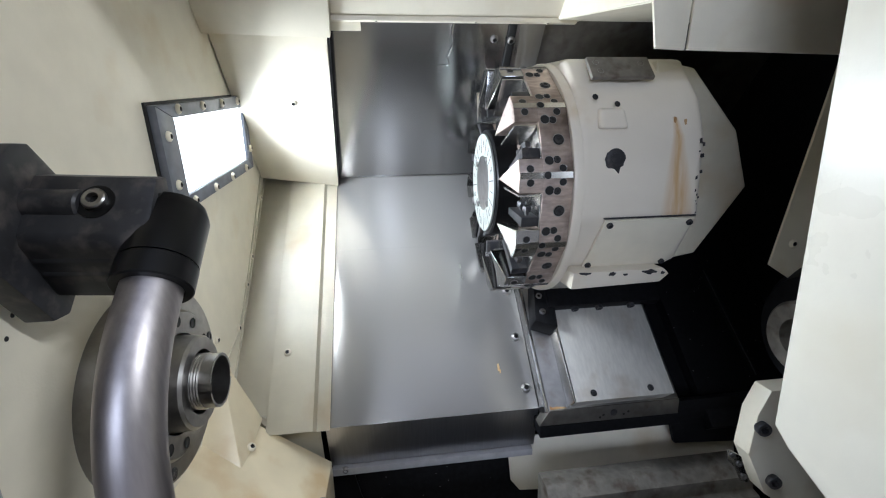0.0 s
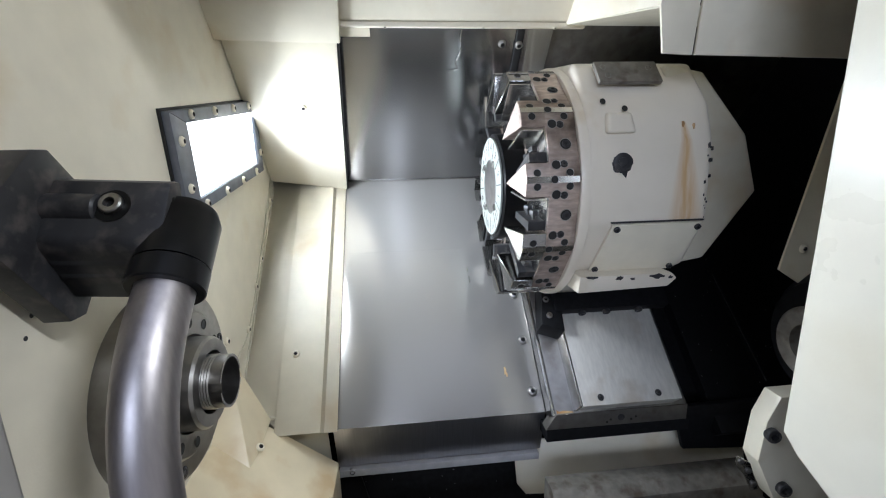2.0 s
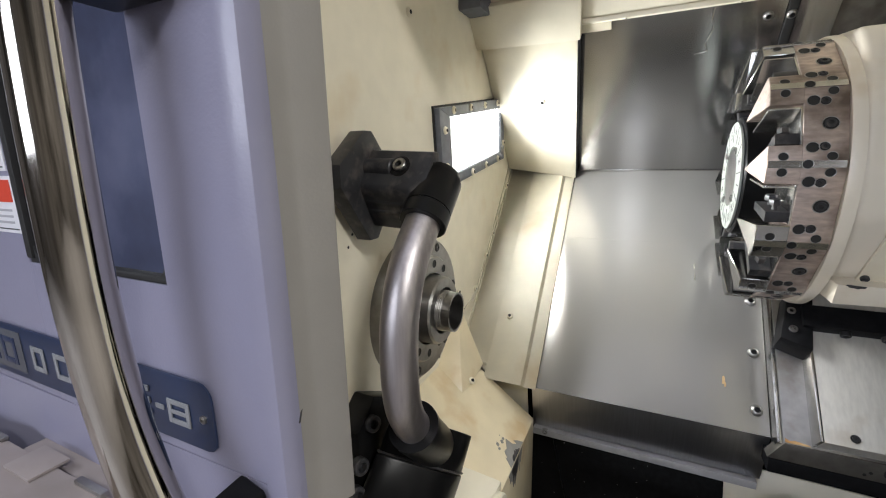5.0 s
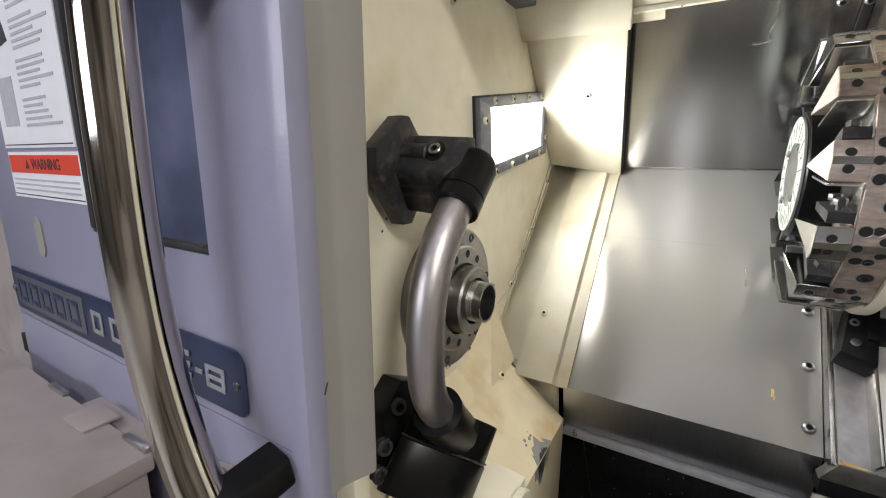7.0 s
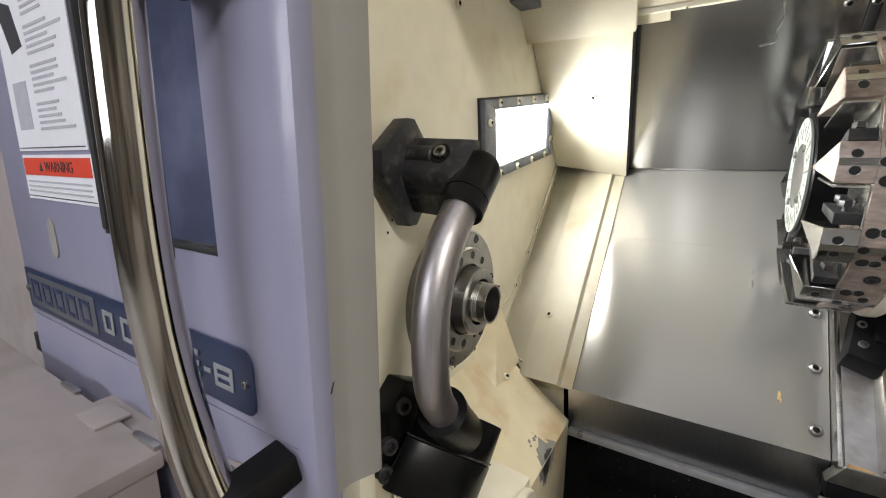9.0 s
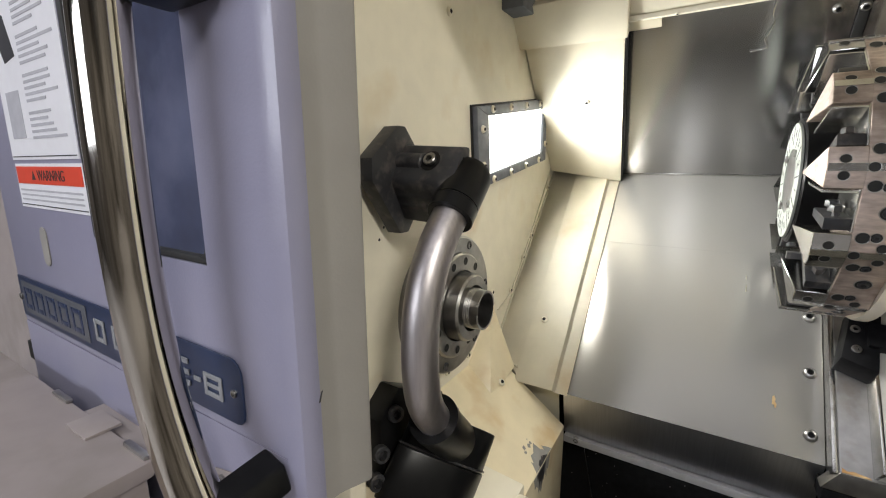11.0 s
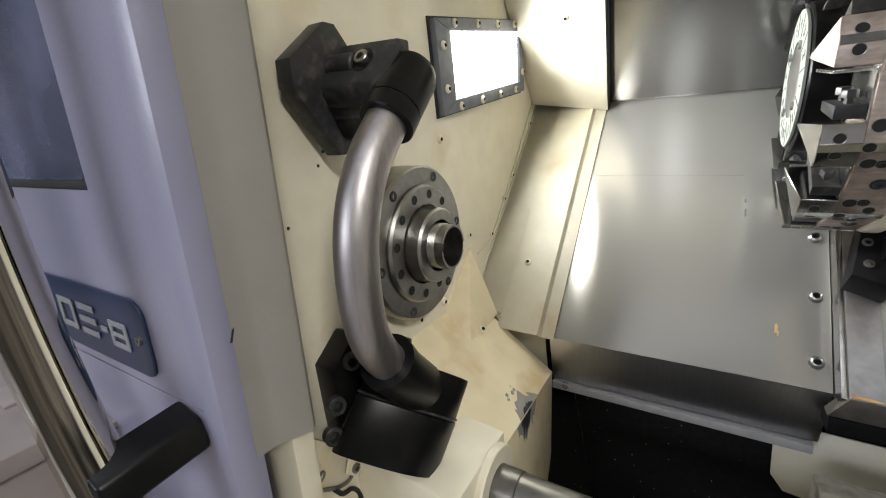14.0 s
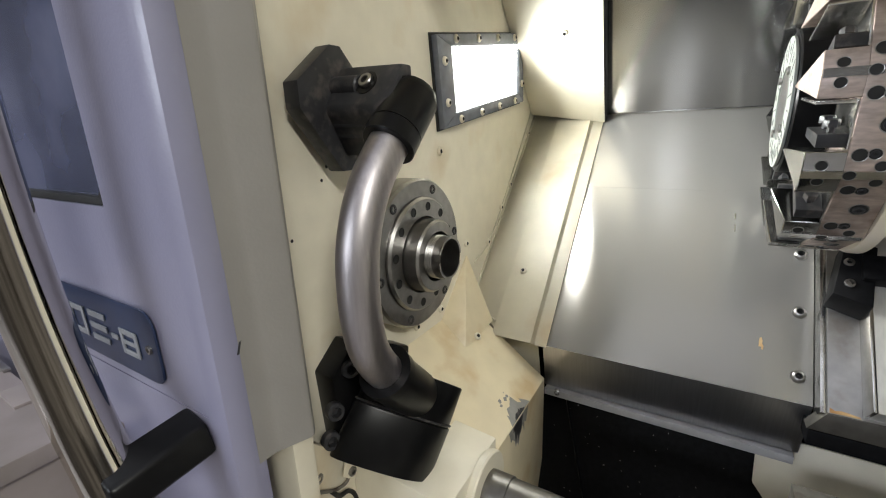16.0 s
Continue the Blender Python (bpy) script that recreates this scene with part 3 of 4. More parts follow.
part("gasket", slab([p + Vector((0, 0, 0)) for p in [c4[0] + Vector((0, -0.004, 0.003)), c4[1] + Vector((0, 0.004, 0.003)), c4[2] + Vector((0, 0.004, -0.003)), c4[3] + Vector((0, -0.004, -0.003))]], (0.003, 0, 0), 0.0005), SEAL_AND_HOLE, lampb)
part("lens", slab(i4, (0.007, 0, 0), 0), LENS, lampb, "glowing white lens")
for k, n in ((0, 4), (1, 2), (2, 4), (3, 2)):
    for q in range(n):
        f = (q + 0.5) / n
        p = (c4[k] * 0.6 + i4[k] * 0.4).lerp(c4[(k + 1) % 4] * 0.6 + i4[(k + 1) % 4] * 0.4, f)
        piece("screw", SCREW_CREAM, lampb, facing(p + Vector((0.012, 0, 0)), (1, 0, 0)))

# ---- spindle ----
AX = Vector((0, 0, 1.05))
sp = thing("spindle_nose", (0, 0, 1.05), "grey steel lathe spindle nose with bolted flange and threaded draw tube", "spindle")
part("bearing_cap", turned([(0, 0.103), (0.029, 0.103), (0.032, 0.100), (0.032, 0.079), (0.026, 0.079)], AX, (1, 0, 0), 72), STEEL_GREY, sp)
part("flange", turned([(0.02, 0.0785), (0.035, 0.0785), (0.038, 0.0755), (0.038, 0.053), (0.032, 0.052)], AX, (1, 0, 0), 72), STEEL_GREY, sp)
part("cone", turned([(0.026, 0.051), (0.038, 0.0505), (0.056, 0.0492), (0.059, 0.0465), (0.059, 0.034), (0.03, 0.033)], AX, (1, 0, 0), 64), STEEL_GREY, sp, "tapered ground steel ring")
# draw tube with a thread and two slots
prof = [(0.02, 0.028)]
for k in range(9):
    prof += [(0.042 + k * 0.0028, 0.0296), (0.0434 + k * 0.0028, 0.0284)]
seg = 64
bm = bmesh.new()
prof += [(0.068, 0.0285), (0.078, 0.0285), (0.078, 0.0255), (0.03, 0.0255)]
rings = []
for d, r in prof:
    rings.append([bm.verts.new((d, r * math.cos(2 * math.pi * k / seg), 1.05 + r * math.sin(2 * math.pi * k / seg))) for k in range(seg)])
for i, (a, b) in enumerate(zip(rings, rings[1:])):
    for k in range(seg):
        if prof[i + 1][0] > 0.067 and prof[i][0] > 0.065 and k % 32 in (28, 29, 30, 31):
            continue
        bm.faces.new((a[k], a[(k + 1) % seg], b[(k + 1) % seg], b[k]))
bmesh.ops.recalc_face_normals(bm, faces=bm.faces)
part("draw_tube", bm, STEEL_GREY, sp, "threaded steel tube with slots")
# Black disc closes the tube and carries the shade of its inside.
part("bore", turned([(0.025, 0.0335), (0.025, 0)], AX, (1, 0, 0), 32), SEAL_AND_HOLE, sp, "black disc for the shade in the bore")
for a in (128, 68, 8, -52, -112, -172):
    piece("screw", SCREW_BLACK, sp, facing((0.0275, 0.0915 * math.cos(radians(a)), 1.05 + 0.0915 * math.sin(radians(a))), (1, 0, 0)))
def bore(r, screw):
    """A countersunk bore drawn flat: bright chamfer, inner shade as black colour and, where screw is set, a socket
    screw in it.
    """
    me = to_mesh("hole", turned([(0.0001, r * 1.14), (0.0006, r * 1.12), (0.0004, r)], (0, 0, 0), (0, 0, 1), 24), STEEL_GREY)
    inner = turned([(0.0004, r), (0.0002, r * 0.97), (0.0002, 0)], (0, 0, 0), (0, 0, 1), 24)
    rows = [(me, 0, None), (inner, 1, SEAL_AND_HOLE)]
    if screw:
        rows.append((turned([(0.0002, r * 0.72), (0.0016, r * 0.70), (0.002, r * 0.62), (0.002, r * 0.36)], (0, 0, 0), (0, 0, 1), 20), 2, OXIDE))
        rows.append((turned([(0.002, r * 0.36), (0.0008, r * 0.34), (0.0008, 0)], (0, 0, 0), (0, 0, 1), 6), 1, SEAL_AND_HOLE))
    out = bmesh.new()
    out.from_mesh(me)
    for b, k, mat in rows[1:]:
        tmp = bpy.data.meshes.new("tmp")
        b.to_mesh(tmp)
        n = len(out.faces)
        out.from_mesh(tmp)
        out.faces.ensure_lookup_table()
        for f in out.faces[n:]:
            f.material_index = k
        bpy.data.meshes.remove(tmp)
        b.free()
    out.to_mesh(me)
    out.free()
    for mat in (SEAL_AND_HOLE, OXIDE)[:2 if screw else 1]:
        me.materials.append(mat)
    return me


BORE, BORE_BIG, BORE_SCREW, BORE_CAP = bore(0.0049, False), bore(0.0060, False), bore(0.0050, True), bore(0.0074, True)
# Larger flat disc, black for the shade of a hole.
HOLE_BIG = to_mesh("hole", turned([(0.0006, 0.0060), (0.0006, 0.0052), (0.0001, 0.005), (0.0001, 0)], (0, 0, 0), (0, 0, 1), 20), SEAL_AND_HOLE)
for k in range(11):
    a = 20 + k * 30
    piece("hole", HOLE_BIG, sp, facing((0.038, 0.0662 * math.cos(radians(a)), 1.05 + 0.0662 * math.sin(radians(a))), (1, 0, 0)))

# cream wedge and chute box under the spindle
bm = bmesh.new()
w4 = [bm.verts.new(p) for p in ((-0.002, 0.189, 0.998), (-0.002, 0.072, 0.884), (0.052, 0.081, 0.862), (0.050, 0.190, 0.874), (-0.002, 0.24, 0.88))]
for q in ((0, 1, 2), (0, 2, 3), (0, 3, 4), (1, 4, 3, 2), (0, 4, 1)):
    bm.faces.new([w4[i] for i in q])
solid("chip_wedge", sharp_bevel(bm, 0.0015), CREAM_OILY, "cream sheet metal wedge on the chute", "wedge", kind="structure")
piece("screw", SCREW_CREAM, bpy.data.objects["chip_wedge"], facing((0.0515, 0.125, 0.872), (0.6, -0.3, 0.7)))
bx = thing("chute_box", (0.07, 0.07, 0.55), "cream sloping chute box with chipped paint at its edge", "chute", kind="structure")
prof = [(-0.0, 0.905), (0.05, 0.868), (0.153, 0.79), (0.153, 0.53), (0.0, 0.53)]
part("body", slab([(x, -0.13, z) for x, z in prof], (0, 0.31, 0), 0.002), CREAM_OILY, bx)
random.seed(3)
SN = Vector((0.604, 0, 0.797))


def on_slope(d, y):
    return Vector((0.1525 - d * 0.797, y, 0.7906 + d * 0.604))


def on_side(d, y):
    return Vector((0.1534, y, 0.789 - d))


for where, n, mat, y0, y1, deep, lift in ((on_slope, SN, PRIMER, 0.035, 0.105, 0.030, 0.0), (on_slope, SN, OXIDE, 0.050, 0.085, 0.009, 0.0003), (on_side, Vector((1, 0, 0)), PRIMER, 0.020, 0.098, 0.050, 0.0), (on_side, Vector((1, 0, 0)), OXIDE, 0.035, 0.075, 0.040, 0.0003)):
    ring = [where(0.0, y0), where(0.0, y1)]
    for i in range(15, 0, -1):
        f = i / 16
        d = deep * (math.sin(math.pi * f) ** 0.6) * random.uniform(0.35, 1.0)
        ring.append(where(d, y0 + (y1 - y0) * (f + random.uniform(-0.03, 0.03))))
    part("paint_chip", slab([p + n * lift for p in ring], n * 0.0003, 0), mat, bx, "bare patch where paint has flaked off")
for k in range(7):
    y, d, r = random.uniform(0.03, 0.10), random.uniform(0.024, 0.042), random.uniform(0.0012, 0.004)
    part("paint_chip", slab([on_slope(d + r * math.cos(i * 0.785) * random.uniform(0.5, 1.3), y + r * math.sin(i * 0.785) * random.uniform(0.5, 1.3)) for i in range(8)], SN * 0.0003, 0), PRIMER, bx, "bare grey chip in the paint")

# cylinder in front of the chute
cyl = thing("part_catcher_cylinder", (0.10, -0.10, 0.55), "cream cylinder housing with a dark steel rod", "cylinder")
part("housing", slab([(0.159, -0.035, 0.826), (0.159, -0.16, 0.826), (0.159, -0.17, 0.70), (0.159, -0.035, 0.70)], (-0.16, 0, 0.014), 0.004), CREAM, cyl)
part("flange", turned([(0, 0.048), (0.008, 0.048), (0.010, 0.046), (0.010, 0.02)], (0.158, -0.078, 0.782), (1, 0, 0), 40), CREAM, cyl)
part("rod", turned([(0, 0.0265), (0.03, 0.0265), (0.031, 0.025), (0.60, 0.025), (0.60, 0)], (0.165, -0.078, 0.782), (1, 0, 0.0), 32), SLIDE_DARK, cyl, "dark ground steel rod")

# ---- turret ----
TY, TZ, TR, TH = 0.291, 1.2295, 0.191, 0.1165


def tur(x, r, a):
    """A point of the turret: x, radius and angle from the operator's side upwards."""
    return Vector((x, TY - r * math.cos(a), TZ + r * math.sin(a)))


tu = thing("tool_turret", (0.515, TY, TZ), "twelve-station steel tool turret with worn dark faces and tool slots", "turret")
STEP = math.pi / 6
part("disc", slab([tur(0.515, TR, TH + k * STEP) for k in range(12)], (-0.042, 0, 0), 0.0015), STEEL_WORN, tu, "worn twelve-sided steel disc")
part("back_ring", turned([(0, 0.17), (0, 0.190), (0.004, 0.192), (0.013, 0.192), (0.014, 0.17)], (0.5155, TY, TZ), (1, 0, 0), 72), HOUSING, tu)
for k in range(12):
    a = TH + k * STEP
    ridge = tur(0.44, TR, a)
    prev, nxt = tur(0.44, TR, a - STEP), tur(0.44, TR, a + STEP)
    c0, c1 = ridge.lerp(prev, 0.24), ridge.lerp(nxt, 0.24)
    apex = tur(0.427, 0.128, a)
    back = 0.4735
    bm = bmesh.new()
    f = [bm.verts.new(p) for p in (c0, ridge, c1, apex)]
    r = [bm.verts.new((back, p.y, p.z)) for p in (c0, ridge, c1, apex)]
    bm.faces.new((f[0], f[1], f[3])); bm.faces.new((f[1], f[2], f[3])); bm.faces.new(r)
    for i in range(4):
        bm.faces.new((f[i], f[(i + 1) % 4], r[(i + 1) % 4], r[i]))
    part("tooth", sharp_bevel(bm, 0.0008, 1, 15), STEEL_WORN if k in (0, 1) else STEEL_TOOTH, tu)
    # slot floor, clamp block and bolts of the station between this ridge and the next
    m = a + STEP / 2
    rad, tan = Vector((0, -math.cos(m), math.sin(m))), Vector((0, math.sin(m), math.cos(m)))
    rim = TR * math.cos(STEP / 2)

    def loc(x, rr, tt):
        return Vector((x, TY, TZ)) + rad * rr + tan * tt
    part("slot_floor", slab([loc(0.473, 0.10, -0.024), loc(0.473, rim - 0.002, -0.024), loc(0.473, rim - 0.002, 0.024), loc(0.473, 0.10, 0.024)], (-0.002, 0, 0), 0.0004), STEEL_BRIGHT, tu, "bright ground slot")
    part("clamp_block", slab([loc(0.471, 0.115, -0.0225), loc(0.471, rim - 0.004, -0.0225), loc(0.471, rim - 0.004, -0.009), loc(0.471, 0.115, -0.012)], (-0.024, 0, 0), 0.001), OXIDE, tu, "black clamping wedge")
    for rr in (0.140, 0.166):
        h = turned([(0, 0.0035), (0.006, 0.0035), (0.006, 0.0068), (0.0125, 0.0068), (0.0135, 0.006), (0.0135, 0)], loc(0.459, rr, -0.010), tan, 6)
        part("clamp_bolt", h, OXIDE, tu, "black hexagon bolt")
    part("side_plate", slab([loc(0.471, 0.122, 0.0215), loc(0.436, 0.122, 0.0215), loc(0.440, rim - 0.003, 0.0235), loc(0.471, rim - 0.003, 0.0235)], -tan * 0.003, 0.0004), STEEL_BRIGHT, tu, "polished wedge plate")
    # worn bright land along the ridge
    rr_, tt_ = Vector((0, -math.cos(a), math.sin(a))), Vector((0, math.sin(a), math.cos(a)))
    rc_ = tur(0.0, TR - 0.0012, a)
    part("ridge_land", slab([Vector((0.4405, 0, 0)) + rc_ - tt_ * 0.0042, Vector((0.513, 0, 0)) + rc_ - tt_ * 0.0042, Vector((0.513, 0, 0)) + rc_ + tt_ * 0.0042, Vector((0.4405, 0, 0)) + rc_ + tt_ * 0.0042], rr_ * 0.0015, 0), STEEL_BRIGHT, tu)
    # holes and screws on the flat of the rim
    for x, tt, big in ((0.455, 0.040, 0), (0.500, 0.040, 0), (0.482, 0.029, 1), (0.493, 0.028, 0), (0.455, -0.040, 0), (0.500, -0.040, 0), (0.482, -0.029, 1), (0.493, -0.028, 0)):
        piece("hole", BORE_BIG if big else (BORE_SCREW if x == 0.493 else BORE), tu, facing(loc(x, rim, tt), rad))
    piece("screw", BORE_CAP, tu, facing(loc(0.498, rim, 0.0), rad))
    piece("hole", BORE, tu, facing(tur(0.478, TR + 0.0003, a), Vector((0, -math.cos(a), math.sin(a)))))
part("hub", turned([(0, 0.09), (-0.036, 0.09), (-0.038, 0.088), (-0.038, 0.0)], (0.4735, TY, TZ), (1, 0, 0), 64), BLACK, tu, "black hub")
part("dial", turned([(0, 0.083), (-0.003, 0.083), (-0.003, 0.047), (0, 0.047)], (0.4345, TY, TZ), (1, 0, 0), 64), DIAL, tu, "white numbered dial ring with dark marks")
part("dial_centre", turned([(0, 0.046), (-0.002, 0.046), (-0.002, 0)], (0.4345, TY, TZ), (1, 0, 0), 48), STEEL, tu, "steel centre disc")
for k in range(12):
    a = TH + k * STEP
    e = Vector((0, math.sin(a), math.cos(a)))
    part("mark", slab([tur(0.4314, 0.052, a) - e * 0.001, tur(0.4314, 0.081, a) - e * 0.001, tur(0.4314, 0.081, a) + e * 0.001, tur(0.4314, 0.052, a) + e * 0.001], (-0.0003, 0, 0), 0), INK, tu)
    a += STEP / 2
    cu = bpy.data.curves.new("numeral", "FONT")
    cu.body, cu.size, cu.extrude, cu.align_x, cu.align_y = str((k + 1) % 12 + 1), 0.019, 0.0001, "CENTER", "CENTER"
    cu.materials.append(INK)
    no = adopt(new("numeral", cu), tu)
    rad = Vector((0, -math.cos(a), math.sin(a)))
    no.matrix_basis = Matrix.Translation(tur(0.4313, 0.067, a)) @ Matrix((rad.cross(Vector((-1, 0, 0))), rad, Vector((-1, 0, 0)))).transposed().to_4x4()
    if k % 3 == 1:
        piece("screw", SCREW_GREY, tu, facing(tur(0.4314, 0.0505, a), (-1, 0, 0)))

# turret housing
ho = thing("turret_housing", (0.62, 0.27, 1.05), "ivory painted cast turret housing with rust streak and chipped edges", "housing")
body = [(0.175, 1.100), (0.155, 1.112), (0.113, 1.188), (0.116, 1.30), (0.135, 1.352), (0.185, 1.412), (0.30, 1.425), (0.44, 1.40), (0.44, 1.08), (0.25, 1.075)]
part("body", along_x(body, 0.5275, 0.712, 0.012, 4), HOUSING_RUST, ho)
part("end_cover", slab([(0.66, 0.165, 1.408), (0.731, 0.18, 1.399), (0.814, 0.18, 1.307), (0.843, 0.18, 1.219), (0.764, 0.18, 1.112), (0.68, 0.165, 1.105)], (0, 0.24, 0), 0.006, 3), CREAM, ho, "beige angular end cover")
part("cover_plate", slab([(0.567, 0.1115, 1.187), (0.702, 0.1115, 1.187), (0.690, 0.156, 1.108), (0.556, 0.156, 1.108)], (0, -0.004, -0.002), 0.0008), CREAM, ho, "flat ivory cover plate with chipped edge")
part("plate_gap", slab([(0.566, 0.1095, 1.1895), (0.704, 0.1095, 1.1895), (0.704, 0.1095, 1.1875), (0.566, 0.1095, 1.1875)], (0, 0.004, 0), 0), OXIDE, ho)
PN = Vector((0, -0.87, -0.49))
for x, y, z in ((0.574, 0.112, 1.180), (0.695, 0.112, 1.180), (0.563, 0.150, 1.113), (0.683, 0.150, 1.113)):
    piece("screw", SCREW_BLACK, ho, facing(Vector((x, y, z)) + PN * 0.001, PN) @ Matrix.Scale(0.7, 4))
part("lower_lip", slab([(0.53, 0.122, 1.108), (0.672, 0.122, 1.108), (0.684, 0.126, 1.098), (0.672, 0.130, 1.084), (0.53, 0.130, 1.080)], (0, 0.10, 0.0), 0.003), HOUSING, ho)
part("top_plate", slab([(0.551, 0.168, 1.406), (0.642, 0.168, 1.406), (0.642, 0.143, 1.376), (0.551, 0.143, 1.376)], (0, -0.005, 0.004), 0.001), CAST, ho, "weathered grey plate with three screws")
TN = Vector((0, -0.77, 0.64))
for x, f in ((0.562, 0.3), (0.565, 0.72), (0.628, 0.35)):
    p = Vector((x, 0.168 - 0.025 * f, 1.406 - 0.03 * f)) + TN * 0.0062
    piece("screw", BORE, ho, facing(p, TN) @ Matrix.Scale(0.8, 4))
part("boss", slab([(0.556, 0.1215, 1.338), (0.592, 0.1225, 1.338), (0.596, 0.1130, 1.310), (0.553, 0.1110, 1.310)], (0, 0.02, 0.0), 0.006, 5), HOUSING, ho)
plug = part("oil_plug", turned([(0, 0.0125), (0.002, 0.0125), (0.003, 0.011), (0.003, 0.0065), (0.0022, 0.006), (0.0022, 0)], (0.578, 0.1150, 1.272), (0, -1, 0), 32), OXIDE, ho, "dark round plug with oil stain")
for x, z in ((0.553, 1.353), (0.583, 1.343)):
    piece("hole", HOLE, ho, facing((x, 0.1325 if z > 1.35 else 0.128, z), (0, -0.93, 0.36)))
# rust streaks and chips in the paint
random.seed(5)
for k in range(16):
    x = 0.706 + random.uniform(-0.004, 0.003)
    z = 1.19 + random.random() * 0.11
    w = random.uniform(0.0006, 0.0017)
    part("paint_chip", slab([(x - w, 0.1135, z - w * 1.5), (x + w, 0.114, z - w), (x + w * 0.6, 0.114, z + w * 2), (x - w * 0.8, 0.1135, z + w)], (0, 0.003, 0), 0), OXIDE, ho)

random.seed(11)
for x, z, w, h in ((0.682, 1.318, 0.0018, 0.005), (0.667, 1.322, 0.0024, 0.006)):
    part("rust_spot", slab([(x + w * math.cos(i * 0.7) * random.uniform(0.5, 1.1), 0.1206 + (z - 1.318) * 0.37, z + h * math.sin(i * 0.7) * random.uniform(0.5, 1.1)) for i in range(9)], (0, 0.004, 0), 0), RUST, ho, "brown rust spot")
part("oil_stain", slab([(0.578 + r * math.cos(t), 0.1148, 1.270 + r * math.sin(t)) for t, r in [(i * math.pi / 10, random.uniform(0.013, 0.0155) + (0.006 if i == 16 else 0)) for i in range(20)]], (0, -0.0006, 0), 0), OXIDE, ho, "greasy ring round the plug")
for x, w, h in ((0.547, 0.011, 0.0028), (0.590, 0.007, 0.0036), (0.610, 0.005, 0.0022), (0.648, 0.012, 0.0042), (0.670, 0.004, 0.003)):
    z = 1.1065 - random.random() * 0.006
    ring = []
    for i in range(14):
        t = i * math.pi / 7
        q = random.uniform(0.55, 1.1)
        ring.append((x + w * q * math.cos(t), 0.1214, z + h * q * math.sin(t)))
    part("paint_chip", slab(ring, (0, 0.0006, 0), 0), OXIDE, ho, "dark chip in the paint")

# cross slide under the housing
sl = thing("cross_slide", bed(0.63, 0.0, 0.0), "machined steel cross slide on the slanted bed", "slide")
part("top_plate", bed_box(0.547, 0.716, -0.008, 0.30, 0.030, 0.064, 0.0015), STEEL_PLATE, sl, "ground steel plate with two screws")
part("edge_strip", bed_box(0.5435, 0.5475, -0.008, 0.30, 0.030, 0.0645, 0.0008), STEEL_BRIGHT, sl)
part("saddle", bed_box(0.512, 0.742, -0.012, 0.32, 0.0, 0.030, 0.002), STEEL, sl)
part("front_face", slab([(0.512, 0.148, 0.866), (0.742, 0.148, 0.866), (0.742, 0.148, 0.838), (0.496, 0.150, 0.838)], (0, 0.02, 0.0), 0.001), SLIDE_DARK, sl)
part("side_strip", bed_box(0.5055, 0.512, -0.012, 0.40, -0.004, 0.028, 0.001), STEEL_BRIGHT, sl)
part("bottom_wiper", box(0.498, 0.75, 0.150, 0.185, 0.815, 0.837, 0.002), BLACK_COVER, sl)
for x in (0.580, 0.678):
    piece("screw", BORE_SCREW, sl, facing(bed(x, 0.004, 0.0641), BED_N))
part("socket", turned([(0, 0.006), (0.0008, 0.006), (0.0008, 0)], (0.624, 0.1475, 0.853), (0, -1, 0), 20), OXIDE, sl, "dark grease point")
for x, z in ((0.60, 0.846), (0.606, 0.85), (0.642, 0.848), (0.65, 0.852)):
    piece("hole", HOLE, sl, facing((x, 0.1475, z), (0, -1, 0)) @ Matrix.Scale(0.5, 4))
part("rust_patch", slab([bed(0.514, -0.010, 0.0305), bed(0.542, -0.010, 0.0305), bed(0.541, -0.008, 0.0305), bed(0.532, -0.0065, 0.0305), bed(0.525, -0.0055, 0.0305), bed(0.519, -0.007, 0.0305), bed(0.514, -0.004, 0.0305)], BED_N * 0.0002, 0), RUST, sl, "brown rust patch")
ws = thing("way_wiper", bed(0.6, 0.2, 0.06), "black rubber way wiper with screws under the housing", "wiper")
part("strip", bed_box(0.535, 0.745, 0.150, 0.185, 0.060, 0.082, 0.003), BLACK_COVER, ws)
part("corner", slab([bed(0.508, 0.13, 0.028), bed(0.545, 0.115, 0.030), bed(0.552, 0.20, 0.030), bed(0.522, 0.21, 0.030)], BED_N * 0.045, 0.002), BLACK_COVER, ws)
for x in (0.585, 0.63, 0.69):
    piece("screw", SCREW_BLACK, ws, facing(bed(x, 0.150, 0.071), bed(0, -1, 0) - bed(0, 0, 0)))
for s_ in (0.145, 0.175):
    piece("screw", SCREW_GREY, ws, facing(bed(0.524, s_, 0.0735), BED_N))

# ---- lower right: flap, bar, bracket, tailstock ----
solid("deflector_flap", slab([(0.460, 0.217, 0.772), (0.90, 0.205, 0.772), (0.90, 0.17, 0.66), (0.475, 0.182, 0.688), (0.460, 0.188, 0.706)], (0, 0.003, 0), 0.001), CREAM, "cream sheet deflector flap with a clipped corner", "flap", kind="structure")
br = thing("guide_bar", (0.66, 0.09, 0.70), "weathered grey square guide bar with old paint", "bar")
part("bar", along_x([(0.130, 0.768), (0.098, 0.771), (0.078, 0.760), (0.076, 0.738), (0.062, 0.735), (0.058, 0.69), (0.13, 0.69)], 0.489, 0.835, 0.0015), CAST, br)
part("tray", along_x([(0.05, 0.70), (-0.06, 0.70), (-0.06, 0.69), (0.05, 0.69)], 0.50, 0.86, 0.001), CAST, br, "rusty tray")
bk = thing("tailstock_bracket", (0.8300, 0.0, 0.75), "cream painted bracket with black cap screws", "bracket")
